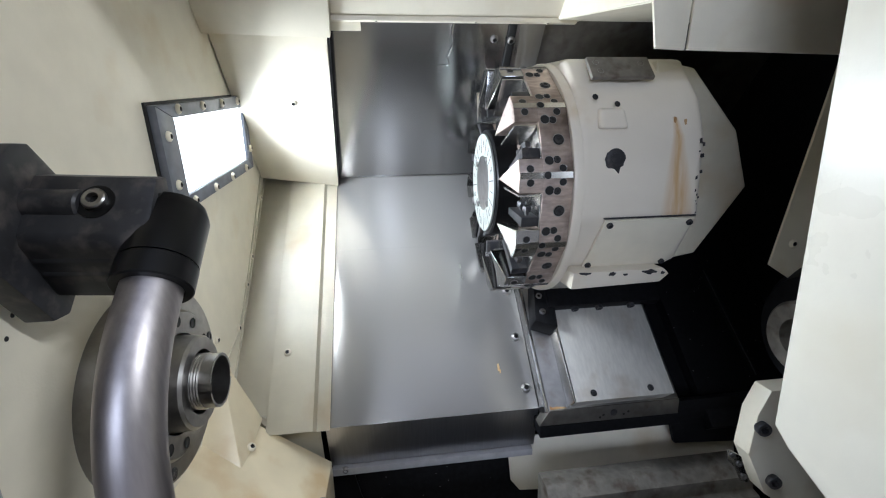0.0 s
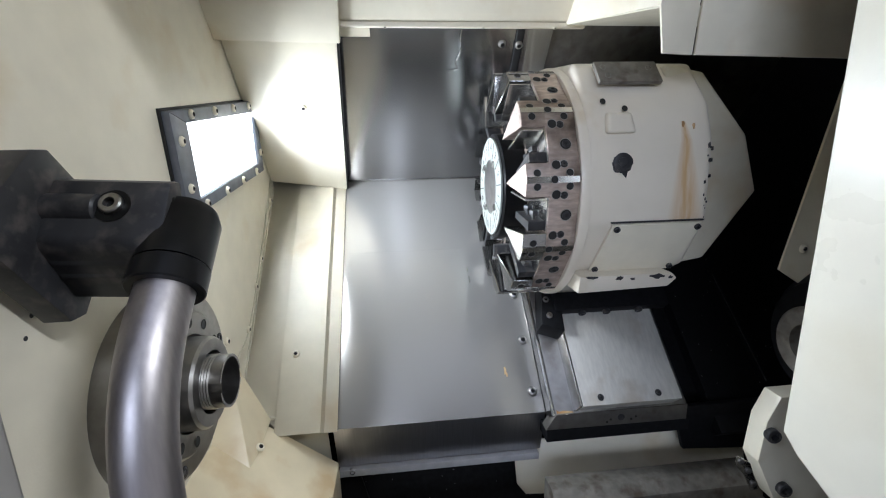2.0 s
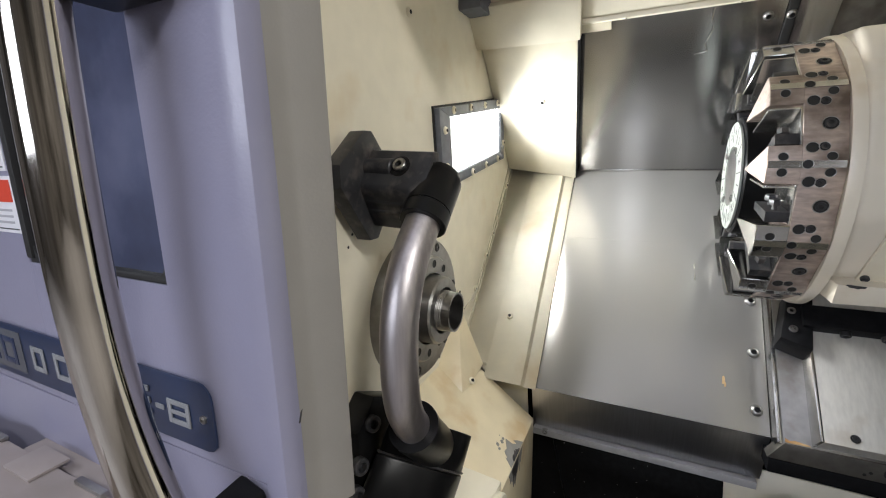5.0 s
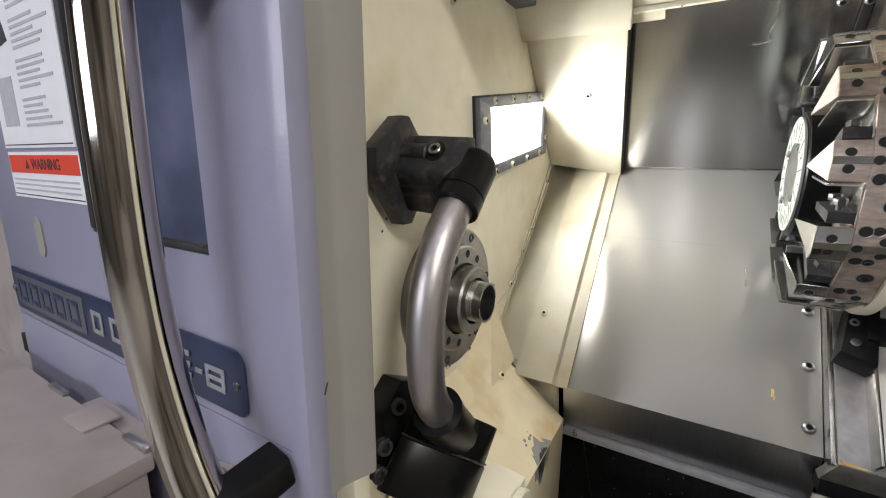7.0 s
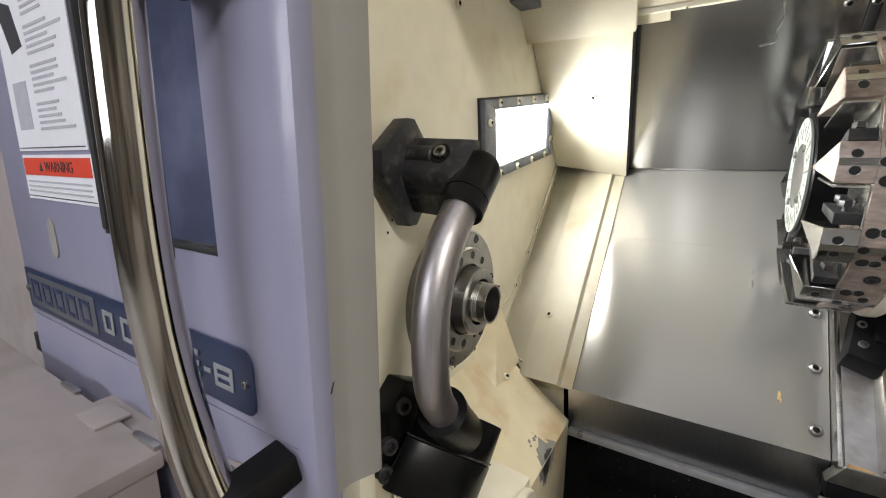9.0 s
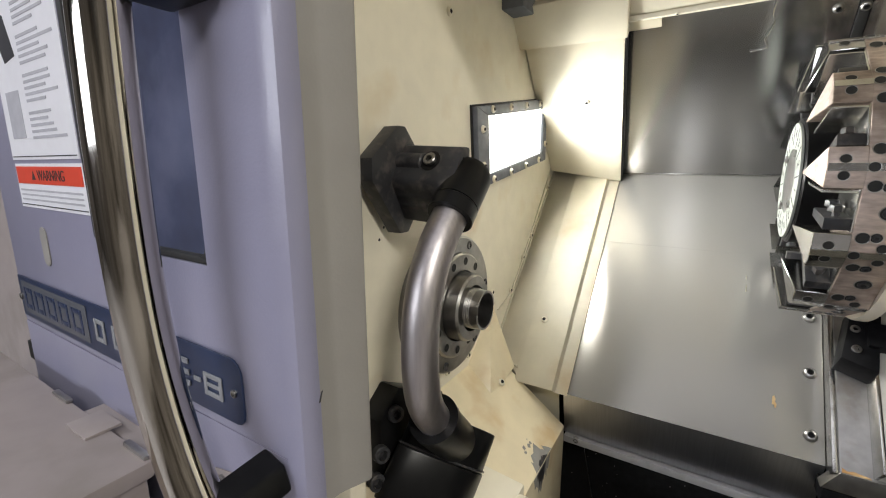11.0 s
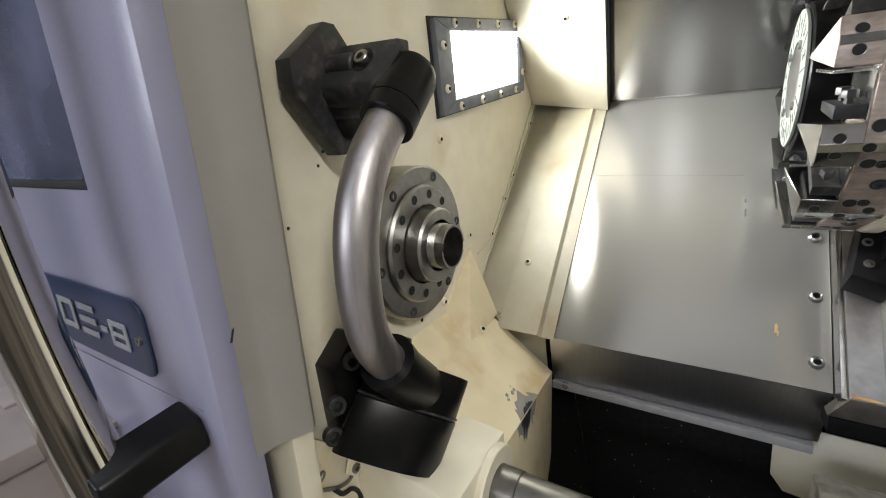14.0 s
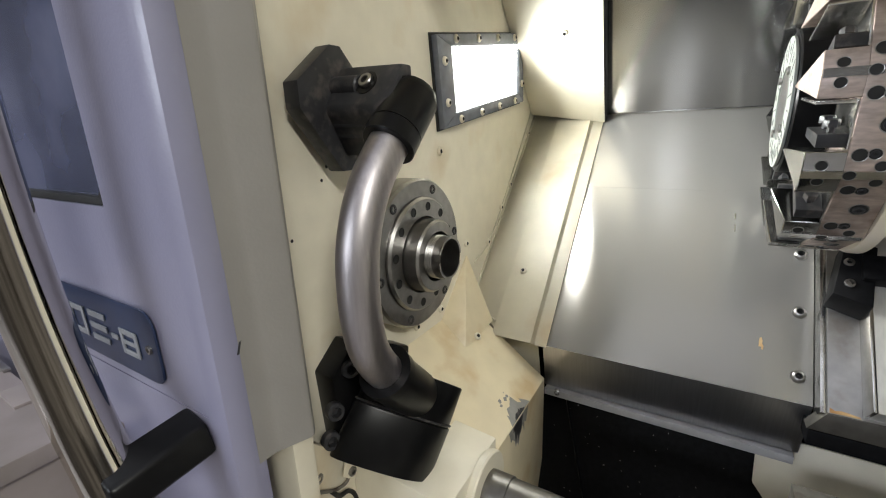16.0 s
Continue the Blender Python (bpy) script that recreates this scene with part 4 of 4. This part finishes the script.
part("plate", slab([(0.802, 0.042, 0.938), (0.86, 0.042, 0.938), (0.95, 0.042, 0.74), (0.95, 0.042, 0.66), (0.82, 0.042, 0.76), (0.781, 0.042, 0.835), (0.786, 0.042, 0.90)], (0, 0.03, 0), 0.002), CREAM, bk)
for x, z in ((0.793, 0.881), (0.826, 0.786)):
    piece("screw", SCREW_BLACK_BIG, bk, facing((x, 0.041 if z < 0.9 else 0.034, z), (-0.25, -1, 0.1)))
part("hinge_plate", slab([(0.742, 0.040, 0.852), (0.764, 0.040, 0.838), (0.782, 0.040, 0.792), (0.772, 0.040, 0.79), (0.758, 0.040, 0.818), (0.742, 0.040, 0.836)], (0, -0.003, 0), 0.0005), STEEL_BRIGHT, bk, "small zinc hinge plate")
for x, z in ((0.748, 0.843), (0.762, 0.826), (0.773, 0.802)):
    piece("screw", SCREW_GREY, bk, facing((x, 0.037, z), (0, -1, 0)) @ Matrix.Scale(0.8, 4))
ts = thing("tailstock", (0.9300, 0.03, 0.85), "black tailstock with a grey steel quill", "tailstock")
part("body", turned([(0, 0.050), (0.0, 0.085), (0.02, 0.10), (0.20, 0.11), (0.20, 0)], (0.8450, 0.035, 1.022), (1, 0, 0), 40), BLACK_COVER, ts)
part("quill", turned([(0.02, 0.052), (-0.022, 0.052), (-0.026, 0.048), (-0.026, 0.027), (0.0, 0.024), (0.0, 0)], (0.8450, 0.035, 1.022), (1, 0, 0), 48), CAST, ts, "grey quill face")

# right side of the door opening
solid("door_post", slab([(0.655, -0.10, 1.72), (0.655, -0.10, 1.0), (0.66, -0.115, 0.982), (0.665, -0.155, 0.955), (0.665, -0.32, 0.83), (0.665, -0.32, 1.72)], (0.03, 0, 0), 0.004, 3), POST, "glossy cream side sheet of the door opening", "post", kind="structure")
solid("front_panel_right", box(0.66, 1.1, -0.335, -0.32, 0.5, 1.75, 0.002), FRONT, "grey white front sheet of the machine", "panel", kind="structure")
fl = thing("inner_flap", (0.86, 0.10, 1.1), "beige inner sheet beside the door post", "panel", kind="structure")
part("sheet", slab([(0.887, 0.10, 1.40), (0.825, 0.10, 1.110), (0.86, 0.09, 1.085), (1.0, 0.05, 1.085), (1.0, 0.05, 1.40)], (0, 0.004, 0), 0.001), CREAM_DARK, fl)
piece("screw", SCREW_CREAM, fl, facing((0.850, 0.0925, 1.143), (0, -1, 0)))

# ---- tool setter arm ----
arm = thing("tool_setter_arm", (0.0, -0.12, 1.08), "brushed steel tool setter arm between black mounts", "arm")
part("spacer", turned([(0, 0.034), (0.014, 0.034), (0.014, 0)], (0, -0.125, 1.237), (1, 0, 0), 32), OXIDE, arm)
part("upper_plate", slab([(0.012, -0.181, 1.262), (0.012, -0.136, 1.2975), (0.012, -0.122, 1.2975), (0.012, -0.078, 1.250), (0.012, -0.078, 1.226), (0.012, -0.119, 1.176), (0.012, -0.134, 1.176), (0.012, -0.181, 1.238)], (0.020, 0, 0), 0.0015), OXIDE, arm, "black mounting plate with clipped corners")
part("upper_block", slab([(0.031, -0.124, 1.277), (0.031, -0.149, 1.240), (0.031, -0.149, 1.233), (0.031, -0.127, 1.192), (0.031, -0.112, 1.195), (0.031, -0.109, 1.277)], (0.080, -0.004, -0.004), 0.003), OXIDE, arm, "worn black square block")
BN = Vector((0, -0.83, 0.56))
for z, w in ((1.222, 0.0018), (1.2115, 0.0018)):
    part("rib", slab([(0.034, -0.149 + (1.233 - z) * 0.537 - 0.0012, z + w), (0.106, -0.153 + (1.233 - z) * 0.537 - 0.0012, z + w - 0.003), (0.106, -0.153 + (1.233 - z) * 0.537 - 0.0004, z - w - 0.003), (0.034, -0.149 + (1.233 - z) * 0.537 - 0.0004, z - w)], (0, 0.006, 0.003), 0.0005), OXIDE, arm)
part("pivot_boss", turned([(0, 0.0105), (0.034, 0.0105), (0.0355, 0.009), (0.0355, 0)], (0.031, -0.1315, 1.258), (1, -0.05, -0.04), 28), OXIDE, arm)
part("pivot_screw", turned([(0, 0.0075), (0.012, 0.0075), (0.013, 0.0065), (0.013, 0.0038), (0.008, 0.0034), (0.008, 0)], Vector((0.0755, -0.1295, 1.2548)), BN, 20), STEEL_GREY, arm, "dark steel cap screw")
# Flat black disc gives the screw's recess its shade by colour.
part("screw_recess", turned([(0, 0.012), (0.0012, 0.012), (0.0012, 0)], Vector((0.0755, -0.1367, 1.2585)), BN, 28), BLACK, arm, "flat black disc for the counterbore's shade")
ED = Vector((0, 0.72, 0.694))
E0 = Vector((0.1105, -0.1565, 1.2015))
part("upper_elbow", turned([(0.0185, 0.0), (0.0185, 0.0245), (0.058, 0.0245), (0.067, 0.021), (0.071, 0.013), (0.071, 0)], E0, ED, 40), BLACK, arm, "black elbow")
part("elbow_neck", slab([(0.100, -0.147, 1.219), (0.100, -0.130, 1.264), (0.100, -0.116, 1.264), (0.100, -0.122, 1.224)], (0.012, 0, 0), 0.004, 3), BLACK, arm)
part("upper_collar", turned([(0, 0.019), (0, 0.0238), (0.001, 0.0248), (0.017, 0.0248), (0.018, 0.0238), (0.018, 0.019)], E0, ED, 40), BLACK, arm, "black collar ring")
part("pipe", hose([(0.1105, -0.140, 1.2175), (0.1105, -0.160, 1.198), (0.1105, -0.181, 1.175), (0.1105, -0.197, 1.148), (0.1105, -0.207, 1.117), (0.1105, -0.2105, 1.085), (0.110, -0.2095, 1.053), (0.1085, -0.2035, 1.026), (0.1065, -0.1915, 1.003), (0.105, -0.177, 0.984), (0.103, -0.160, 0.964)], 0.0185, 40, 8), PIPE, arm, "bent brushed steel pipe")
part("lower_collar", hose([(0.1055, -0.1805, 0.9885), (0.105, -0.173, 0.979)], 0.0278, 32, 2), BLACK, arm, "black collar ring")
part("lower_elbow", hose([(0.105, -0.1765, 0.9835), (0.1035, -0.161, 0.965), (0.101, -0.142, 0.945), (0.097, -0.122, 0.925)], 0.0268, 32, 6), BLACK, arm, "black elbow")
E1, E2, E3 = Vector((0.130, -0.098, 0.933)), Vector((0.127, -0.130, 0.896)), Vector((0.119, -0.168, 0.847))
BACK = Vector((-0.006, 0.055, -0.045))
LEFT = Vector((-0.080, -0.052, 0.044))


def rounded(p, grow=1.0):
    """A rounded section of the arm joint through the corner p."""
    mid, out = p + BACK / 2 + LEFT / 2, []
    for i in range(36):
        c, q = math.cos(i * math.pi / 18), math.sin(i * math.pi / 18)
        out.append(mid - LEFT * (0.5 * grow * math.copysign(abs(c) ** 0.75, c)) - BACK * (0.5 * grow * math.copysign(abs(q) ** 0.75, q)))
    return out


part("upper_body", slab(rounded(E1), E2 - E1, 0.002, 2), BLACK, arm, "black arm joint")
part("lower_body", slab(rounded(E2, 1.03), E3 - E2, 0.002, 2), BLACK, arm, "black arm base")
part("body_band", slab(rounded(E2 + (E1 - E2) * 0.03, 1.045), (E1 - E2) * 0.05, 0.0008, 1), OXIDE, arm)
part("lower_plate", slab([(0, -0.143, 0.985), (0, -0.18, 0.957), (0, -0.175, 0.86), (0, -0.06, 0.80), (0, -0.04, 0.93)], (0.034, -0.004, 0.002), 0.004), BLACK, arm, "black mounting plate with screws")
for p in ((0.034, -0.160, 0.960), (0.036, -0.190, 0.925), (0.036, -0.200, 0.895)):
    piece("screw", SCREW_BLACK_BIG, arm, facing(p, (1, -0.4, 0.2)))

ca = thing("cable", (0.045, -0.22, 0.85), "thin oily brown cable end beside the arm joint", "cable")
part("wire", hose([(0.049, -0.243, 0.866), (0.047, -0.224, 0.850), (0.045, -0.206, 0.837), (0.043, -0.190, 0.832), (0.041, -0.182, 0.838), (0.040, -0.180, 0.852)], 0.0020, 10, 6), CAST, ca)
part("wire", hose([(0.046, -0.215, 0.842), (0.045, -0.204, 0.826), (0.044, -0.190, 0.820), (0.043, -0.180, 0.806), (0.043, -0.176, 0.785)], 0.0026, 10, 6), SEAL_AND_HOLE, ca)
cl = thing("clamp_plate", (0.042, -0.182, 0.843), "small cream clamp plate with one screw", "plate")
part("plate", slab([(0.043, -0.188, 0.862), (0.043, -0.172, 0.845), (0.043, -0.179, 0.827), (0.043, -0.195, 0.844)], (0.003, 0, 0), 0.0008), CREAM, cl)
piece("screw", SCREW_GREY, cl, facing((0.046, -0.183, 0.843), (1, 0, 0)))

# ---- front of the machine ----
fp = thing("front_panel_left", (-0.27, -0.32, 0.9), "grey white enamelled front door sheet with rounded edge", "door", kind="structure")
W0, W1, WZ0, WZ1 = -0.277, -0.046, 1.166, 1.66
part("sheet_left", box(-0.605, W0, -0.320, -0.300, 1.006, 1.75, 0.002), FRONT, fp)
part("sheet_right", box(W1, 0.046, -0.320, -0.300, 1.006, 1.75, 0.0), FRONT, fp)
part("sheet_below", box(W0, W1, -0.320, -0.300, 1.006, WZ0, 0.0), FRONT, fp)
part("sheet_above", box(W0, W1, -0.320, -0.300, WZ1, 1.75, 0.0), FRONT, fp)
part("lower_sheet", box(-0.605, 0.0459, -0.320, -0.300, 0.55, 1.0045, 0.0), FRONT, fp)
EDGE = [(0.058, -0.320), (0.065, -0.3172), (0.069, -0.311), (0.0705, -0.304)]
LIP_EDGE = [(0.0715, -0.287), (0.073, -0.282), (0.083, -0.259), (0.083, -0.255), (0.079, -0.250), (0.046, -0.248), (0.046, -0.300)]
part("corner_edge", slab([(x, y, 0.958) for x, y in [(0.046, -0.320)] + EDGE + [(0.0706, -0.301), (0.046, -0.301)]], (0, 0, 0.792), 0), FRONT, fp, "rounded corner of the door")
# Return edge in a warmer, less blue tone than the corner beside it.
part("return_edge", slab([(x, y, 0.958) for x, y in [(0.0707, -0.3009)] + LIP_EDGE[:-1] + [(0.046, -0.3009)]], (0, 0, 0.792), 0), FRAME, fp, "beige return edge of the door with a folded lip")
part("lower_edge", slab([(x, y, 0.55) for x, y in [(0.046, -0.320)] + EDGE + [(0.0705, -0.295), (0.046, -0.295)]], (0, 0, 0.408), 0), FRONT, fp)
part("edge_foot", box(0.02, 0.060, -0.262, -0.238, 0.60, 0.956, 0.004), CREAM, fp)
part("foot_plate", slab([(0.045, -0.240, 0.925), (0.030, -0.165, 0.845), (0.030, -0.165, 0.62), (0.045, -0.240, 0.62)], (-0.01, 0, 0), 0.001), CREAM, fp)
piece("screw", SCREW_GREY, fp, facing((0.0405, -0.225, 0.865), (1, 0.2, 0)))
piece("screw", SCREW_CREAM, fp, facing((0.035, -0.180, 0.835), (1, 0.2, 0)))
part("scratch", slab([(0.0700, -0.303, 1.058), (0.0700, -0.301, 1.058), (0.0703, -0.298, 1.068), (0.0703, -0.300, 1.067)], (0.001, -0.0004, 0), 0), INK, fp)
win = thing("window_1", (-0.17, -0.31, 1.4), "dark door window in a black rubber seal", "window", kind="structure")
part("pane", box(W0 + 0.002, W1 - 0.002, -0.312, -0.308, WZ0 + 0.002, WZ1, 0), GLASS, win, "dark blue glass with reflections painted into its colour")
part("seal_right", box(W1 - 0.003, W1, -0.3185, -0.307, WZ0 + 0.004, WZ1, 0.001), FRAME, win)
part("seal_bottom", box(W0, W1, -0.3195, -0.307, WZ0, WZ0 + 0.007, 0.002), SEAL_AND_HOLE, win)
part("seal_left", box(W0, W0 + 0.012, -0.3225, -0.307, WZ0 + 0.005, WZ1, 0.003), SEAL_AND_HOLE, win)
for x, sx in ((W1, -1), (W0 + 0.012, 1)):
    part("corner_fill", slab([(x, -0.3196, WZ0 + 0.006), (x + sx * 0.014, -0.3196, WZ0 + 0.006)] + [(x + sx * (0.014 - 0.014 * math.sin(t)), -0.3196, WZ0 + 0.020 - 0.014 * math.cos(t)) for t in (0.3, 0.6, 0.9, 1.2, 1.5)], (0, 0.006, 0), 0), SEAL_AND_HOLE, fp, "black rubber corner")
for x in (-0.525, -0.39, -0.069):
    piece("hole", HOLE, fp, facing((x, -0.3185, 0.946 if x < -0.3 else 0.978), (0, -1, 0)))
part("latch_pocket", slab([(-0.448 + 0.012 * math.cos(t), -0.3205, (1.158 if math.sin(t) > 0 else 1.128) + 0.013 * math.sin(t)) for t in [i * math.pi / 8 for i in range(16)]], (0, -0.0012, 0), 0), FRAME, fp, "oval recess")

part("bolt_plate", slab([(-0.071, -0.3203, 0.950), (-0.042, -0.3203, 0.956), (-0.046, -0.3203, 0.934), (-0.075, -0.3203, 0.927)], (0, -0.0015, 0), 0.0004), LID, fp, "small pale bolt plate")
piece("screw", SCREW_GREY, fp, facing((-0.058, -0.3218, 0.942), (0, -1, 0)))

# name plate with bars for its lettering
npl = thing("name_plate", (-0.30, -0.32, 1.05), "navy name plate with silver bars on the door", "plate")
pl = [(-0.592, 1.084), (-0.022, 1.084)] + [(-0.022 + 0.016 * math.sin(t), 1.068 + 0.016 * math.cos(t)) for t in (0.4, 0.8, 1.2, 1.57)] + [(-0.006, 1.032)] + [(-0.018 + 0.012 * math.cos(t), 1.030 - 0.012 * math.sin(t)) for t in (0.5, 1.0, 1.57)] + [(-0.592, 1.018)]
part("plate", slab([(x, -0.3212, z) for x, z in pl], (0, -0.0022, 0), 0.0006), PLATE, npl)
part("panel", box(-0.578, -0.335, -0.3242, -0.3235, 1.026, 1.077, 0.002), PLATE_GREY, npl)


def stroke(x0, x1, z0, z1, mat):
    part("letter_bar", box(x0, x1, -0.3250, -0.3237, z0, z1, 0.0006), mat, npl)


def frame_bars(x0, x1, z0, z1, w, mat):
    """A hollow block of four bars in place of one character."""
    stroke(x0, x0 + w, z0, z1, mat)
    stroke(x1 - w, x1, z0, z1, mat)
    stroke(x0 + w, x1 - w, z1 - w, z1, mat)
    stroke(x0 + w, x1 - w, z0, z0 + w, mat)


for k in range(5):
    frame_bars(-0.568 + k * 0.046, -0.534 + k * 0.046, 1.034, 1.068, 0.007, PLATE)
for x, w in ((-0.312, 0.028), (-0.262, 0.032), (-0.215, 0.032), (-0.170, 0.034)):
    frame_bars(x, x + w, 1.036, 1.066, 0.006, SILVER)
for z in (1.036, 1.048, 1.060):
    stroke(-0.126, -0.092, z, z + 0.006, SILVER)
stroke(-0.084, -0.072, 1.046, 1.051, SILVER)
frame_bars(-0.066, -0.036, 1.036, 1.060, 0.005, SILVER)
stroke(-0.061, -0.041, 1.046, 1.050, SILVER)
piece("screw", SCREW_GREY, npl, facing((-0.018, -0.3234, 1.050), (0, -1, 0)) @ Matrix.Scale(0.7, 4))
piece("screw", SCREW_GREY, npl, facing((-0.585, -0.3234, 1.050), (0, -1, 0)))

# warning labels
lab = thing("instruction_label", (-0.39, -0.32, 1.33), "white printed safety label with pictures", "label")
part("sheet", box(-0.512, -0.283, -0.3212, -0.3202, 1.262, 1.47, 0), PAPER, lab)
random.seed(8)
for k in range(24):
    z = 1.455 - k * 0.0075
    if k % 6 == 5:
        continue
    part("text_bar", box(-0.415, -0.415 + random.uniform(0.06, 0.115), -0.3217, -0.3211, z - 0.0022, z + 0.0012, 0), GREY_INK, lab)
part("picture", slab([(-0.505, -0.3217, 1.455), (-0.45, -0.3217, 1.44), (-0.43, -0.3217, 1.39), (-0.47, -0.3217, 1.385)], (0, 0.0005, 0), 0), INK, lab)
part("picture", box(-0.49, -0.44, -0.3217, -0.3211, 1.29, 1.35, 0), GREY_INK, lab)
part("border", box(-0.508, -0.288, -0.3217, -0.3211, 1.2655, 1.2668, 0), INK, lab)
wl = thing("warning_label", (-0.39, -0.32, 1.225), "white label with a red warning band", "label")
part("sheet", box(-0.508, -0.278, -0.3212, -0.3202, 1.197, 1.257, 0.0), PAPER, wl)
part("band", box(-0.504, -0.282, -0.3219, -0.3211, 1.230, 1.253, 0.0), RED, wl, "red band")
for k in range(3):
    part("text_bar", box(-0.500, -0.288, -0.3217, -0.3211, 1.207 + k * 0.0065, 1.2095 + k * 0.0065, 0), GREY_INK, wl)
part("border", box(-0.505, -0.281, -0.3217, -0.3211, 1.2005, 1.2018, 0), INK, wl)
cu = bpy.data.curves.new("word", "FONT")
cu.body, cu.size, cu.extrude = "WARNING", 0.019, 0.0002
wo = new("word", cu)
cu.materials.append(INK)
adopt(wo, wl)
wo.matrix_basis = pose(-0.425, -0.3222, 1.2352, 90, 0, 0)
part("sign", slab([(-0.447, -0.322, 1.2355), (-0.433, -0.322, 1.2355), (-0.440, -0.322, 1.248)], (0, 0.0004, 0), 0), INK, wl)

# chrome handle
hd = thing("door_handle", (-0.02, -0.36, 1.2), "polished chrome grab handle on black brackets", "handle")
part("bar", hose([(-0.030, -0.376, 1.46), (-0.030, -0.381, 1.36), (-0.029, -0.384, 1.27), (-0.032, -0.383, 1.18), (-0.027, -0.381, 1.10), (-0.010, -0.379, 1.03), (0.018, -0.378, 0.975), (0.05, -0.377, 0.925)], 0.0188, 40, 8), CHROME, hd, "polished chrome bar")
part("lower_bracket", slab([(0.020, -0.322, 1.010), (0.046, -0.322, 1.002), (0.054, -0.322, 0.980), (0.028, -0.322, 0.972)], (-0.008, -0.066, -0.012), 0.004, 3), BLACK, hd, "black bracket")
part("upper_bracket", box(-0.05, 0.018, -0.372, -0.322, 1.374, 1.402, 0.005), BLACK, hd, "black bracket")

# lidded box below the door
lb = thing("lidded_box", (-0.4, -0.5, 0.6), "white lidded tray with small hinges under the door", "box")
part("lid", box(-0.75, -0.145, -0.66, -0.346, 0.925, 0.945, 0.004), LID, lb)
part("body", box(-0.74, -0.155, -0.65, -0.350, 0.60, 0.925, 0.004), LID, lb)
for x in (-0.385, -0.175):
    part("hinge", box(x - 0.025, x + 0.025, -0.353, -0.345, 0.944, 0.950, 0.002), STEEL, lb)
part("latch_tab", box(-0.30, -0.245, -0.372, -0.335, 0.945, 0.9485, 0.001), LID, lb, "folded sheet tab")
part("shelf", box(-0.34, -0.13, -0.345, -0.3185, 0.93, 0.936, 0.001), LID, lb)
piece("screw", SCREW_STEEL, lb, facing((-0.05, -0.3185, 0.935), (0, -1, 0)))

# neighbouring cabinet seen past the door's edge
cb = thing("side_cabinet", (-0.9, -0.25, 0), "pinkish white cabinet beside the machine door", "cabinet")
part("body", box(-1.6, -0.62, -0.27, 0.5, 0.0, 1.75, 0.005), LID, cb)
part("gap", box(-0.72, -0.606, -0.300, -0.27, 0.90, 0.935, 0.002), SEAL_AND_HOLE, cb)
piece("screw", SCREW_STEEL_BIG, cb, facing((-0.70, -0.27, 0.975), (0, -1, 0)))
mb = thing("machine_base", (0.2, 0.2, 0), "grey white lower body of the lathe", "base", kind="structure")
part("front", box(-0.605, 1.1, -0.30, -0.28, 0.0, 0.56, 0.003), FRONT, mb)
part("apron", box(0.087, 1.0, -0.30, -0.27, 0.55, 0.80, 0.003), CREAM, mb)

# metal flakes left on the oily sheets
random.seed(21)
flakes = bmesh.new()
for k in range(110):
    if k % 2:
        c = Vector((random.uniform(0.13, 0.45), 0, 0))
        f = random.random()
        c.y, c.z = 0.241 - 0.101 * f, 0.787 - 0.25 * f
        n = Vector((0, -0.93, 0.37))
    else:
        c = bed(random.uniform(0.80, 1.0), random.uniform(0.0, 0.4), 0.0045)
        n = BED_N
    u = n.orthogonal().normalized()
    u.rotate(Matrix.Rotation(random.random() * 6.28, 3, n))
    w = n.cross(u)
    a, b = random.uniform(0.0003, 0.0011), random.uniform(0.0003, 0.0009)
    vs = [flakes.verts.new(c + n * 0.0006 + u * (a * p) + w * (b * q)) for p, q in ((-1, -1), (1, -0.6), (0.7, 1), (-0.8, 0.7))]
    flakes.faces.new(vs)
tagged(solid("metal_flakes", flakes, STEEL_GREY, "small grey metal flakes on the black sheets", "chips"), kind="stuff")
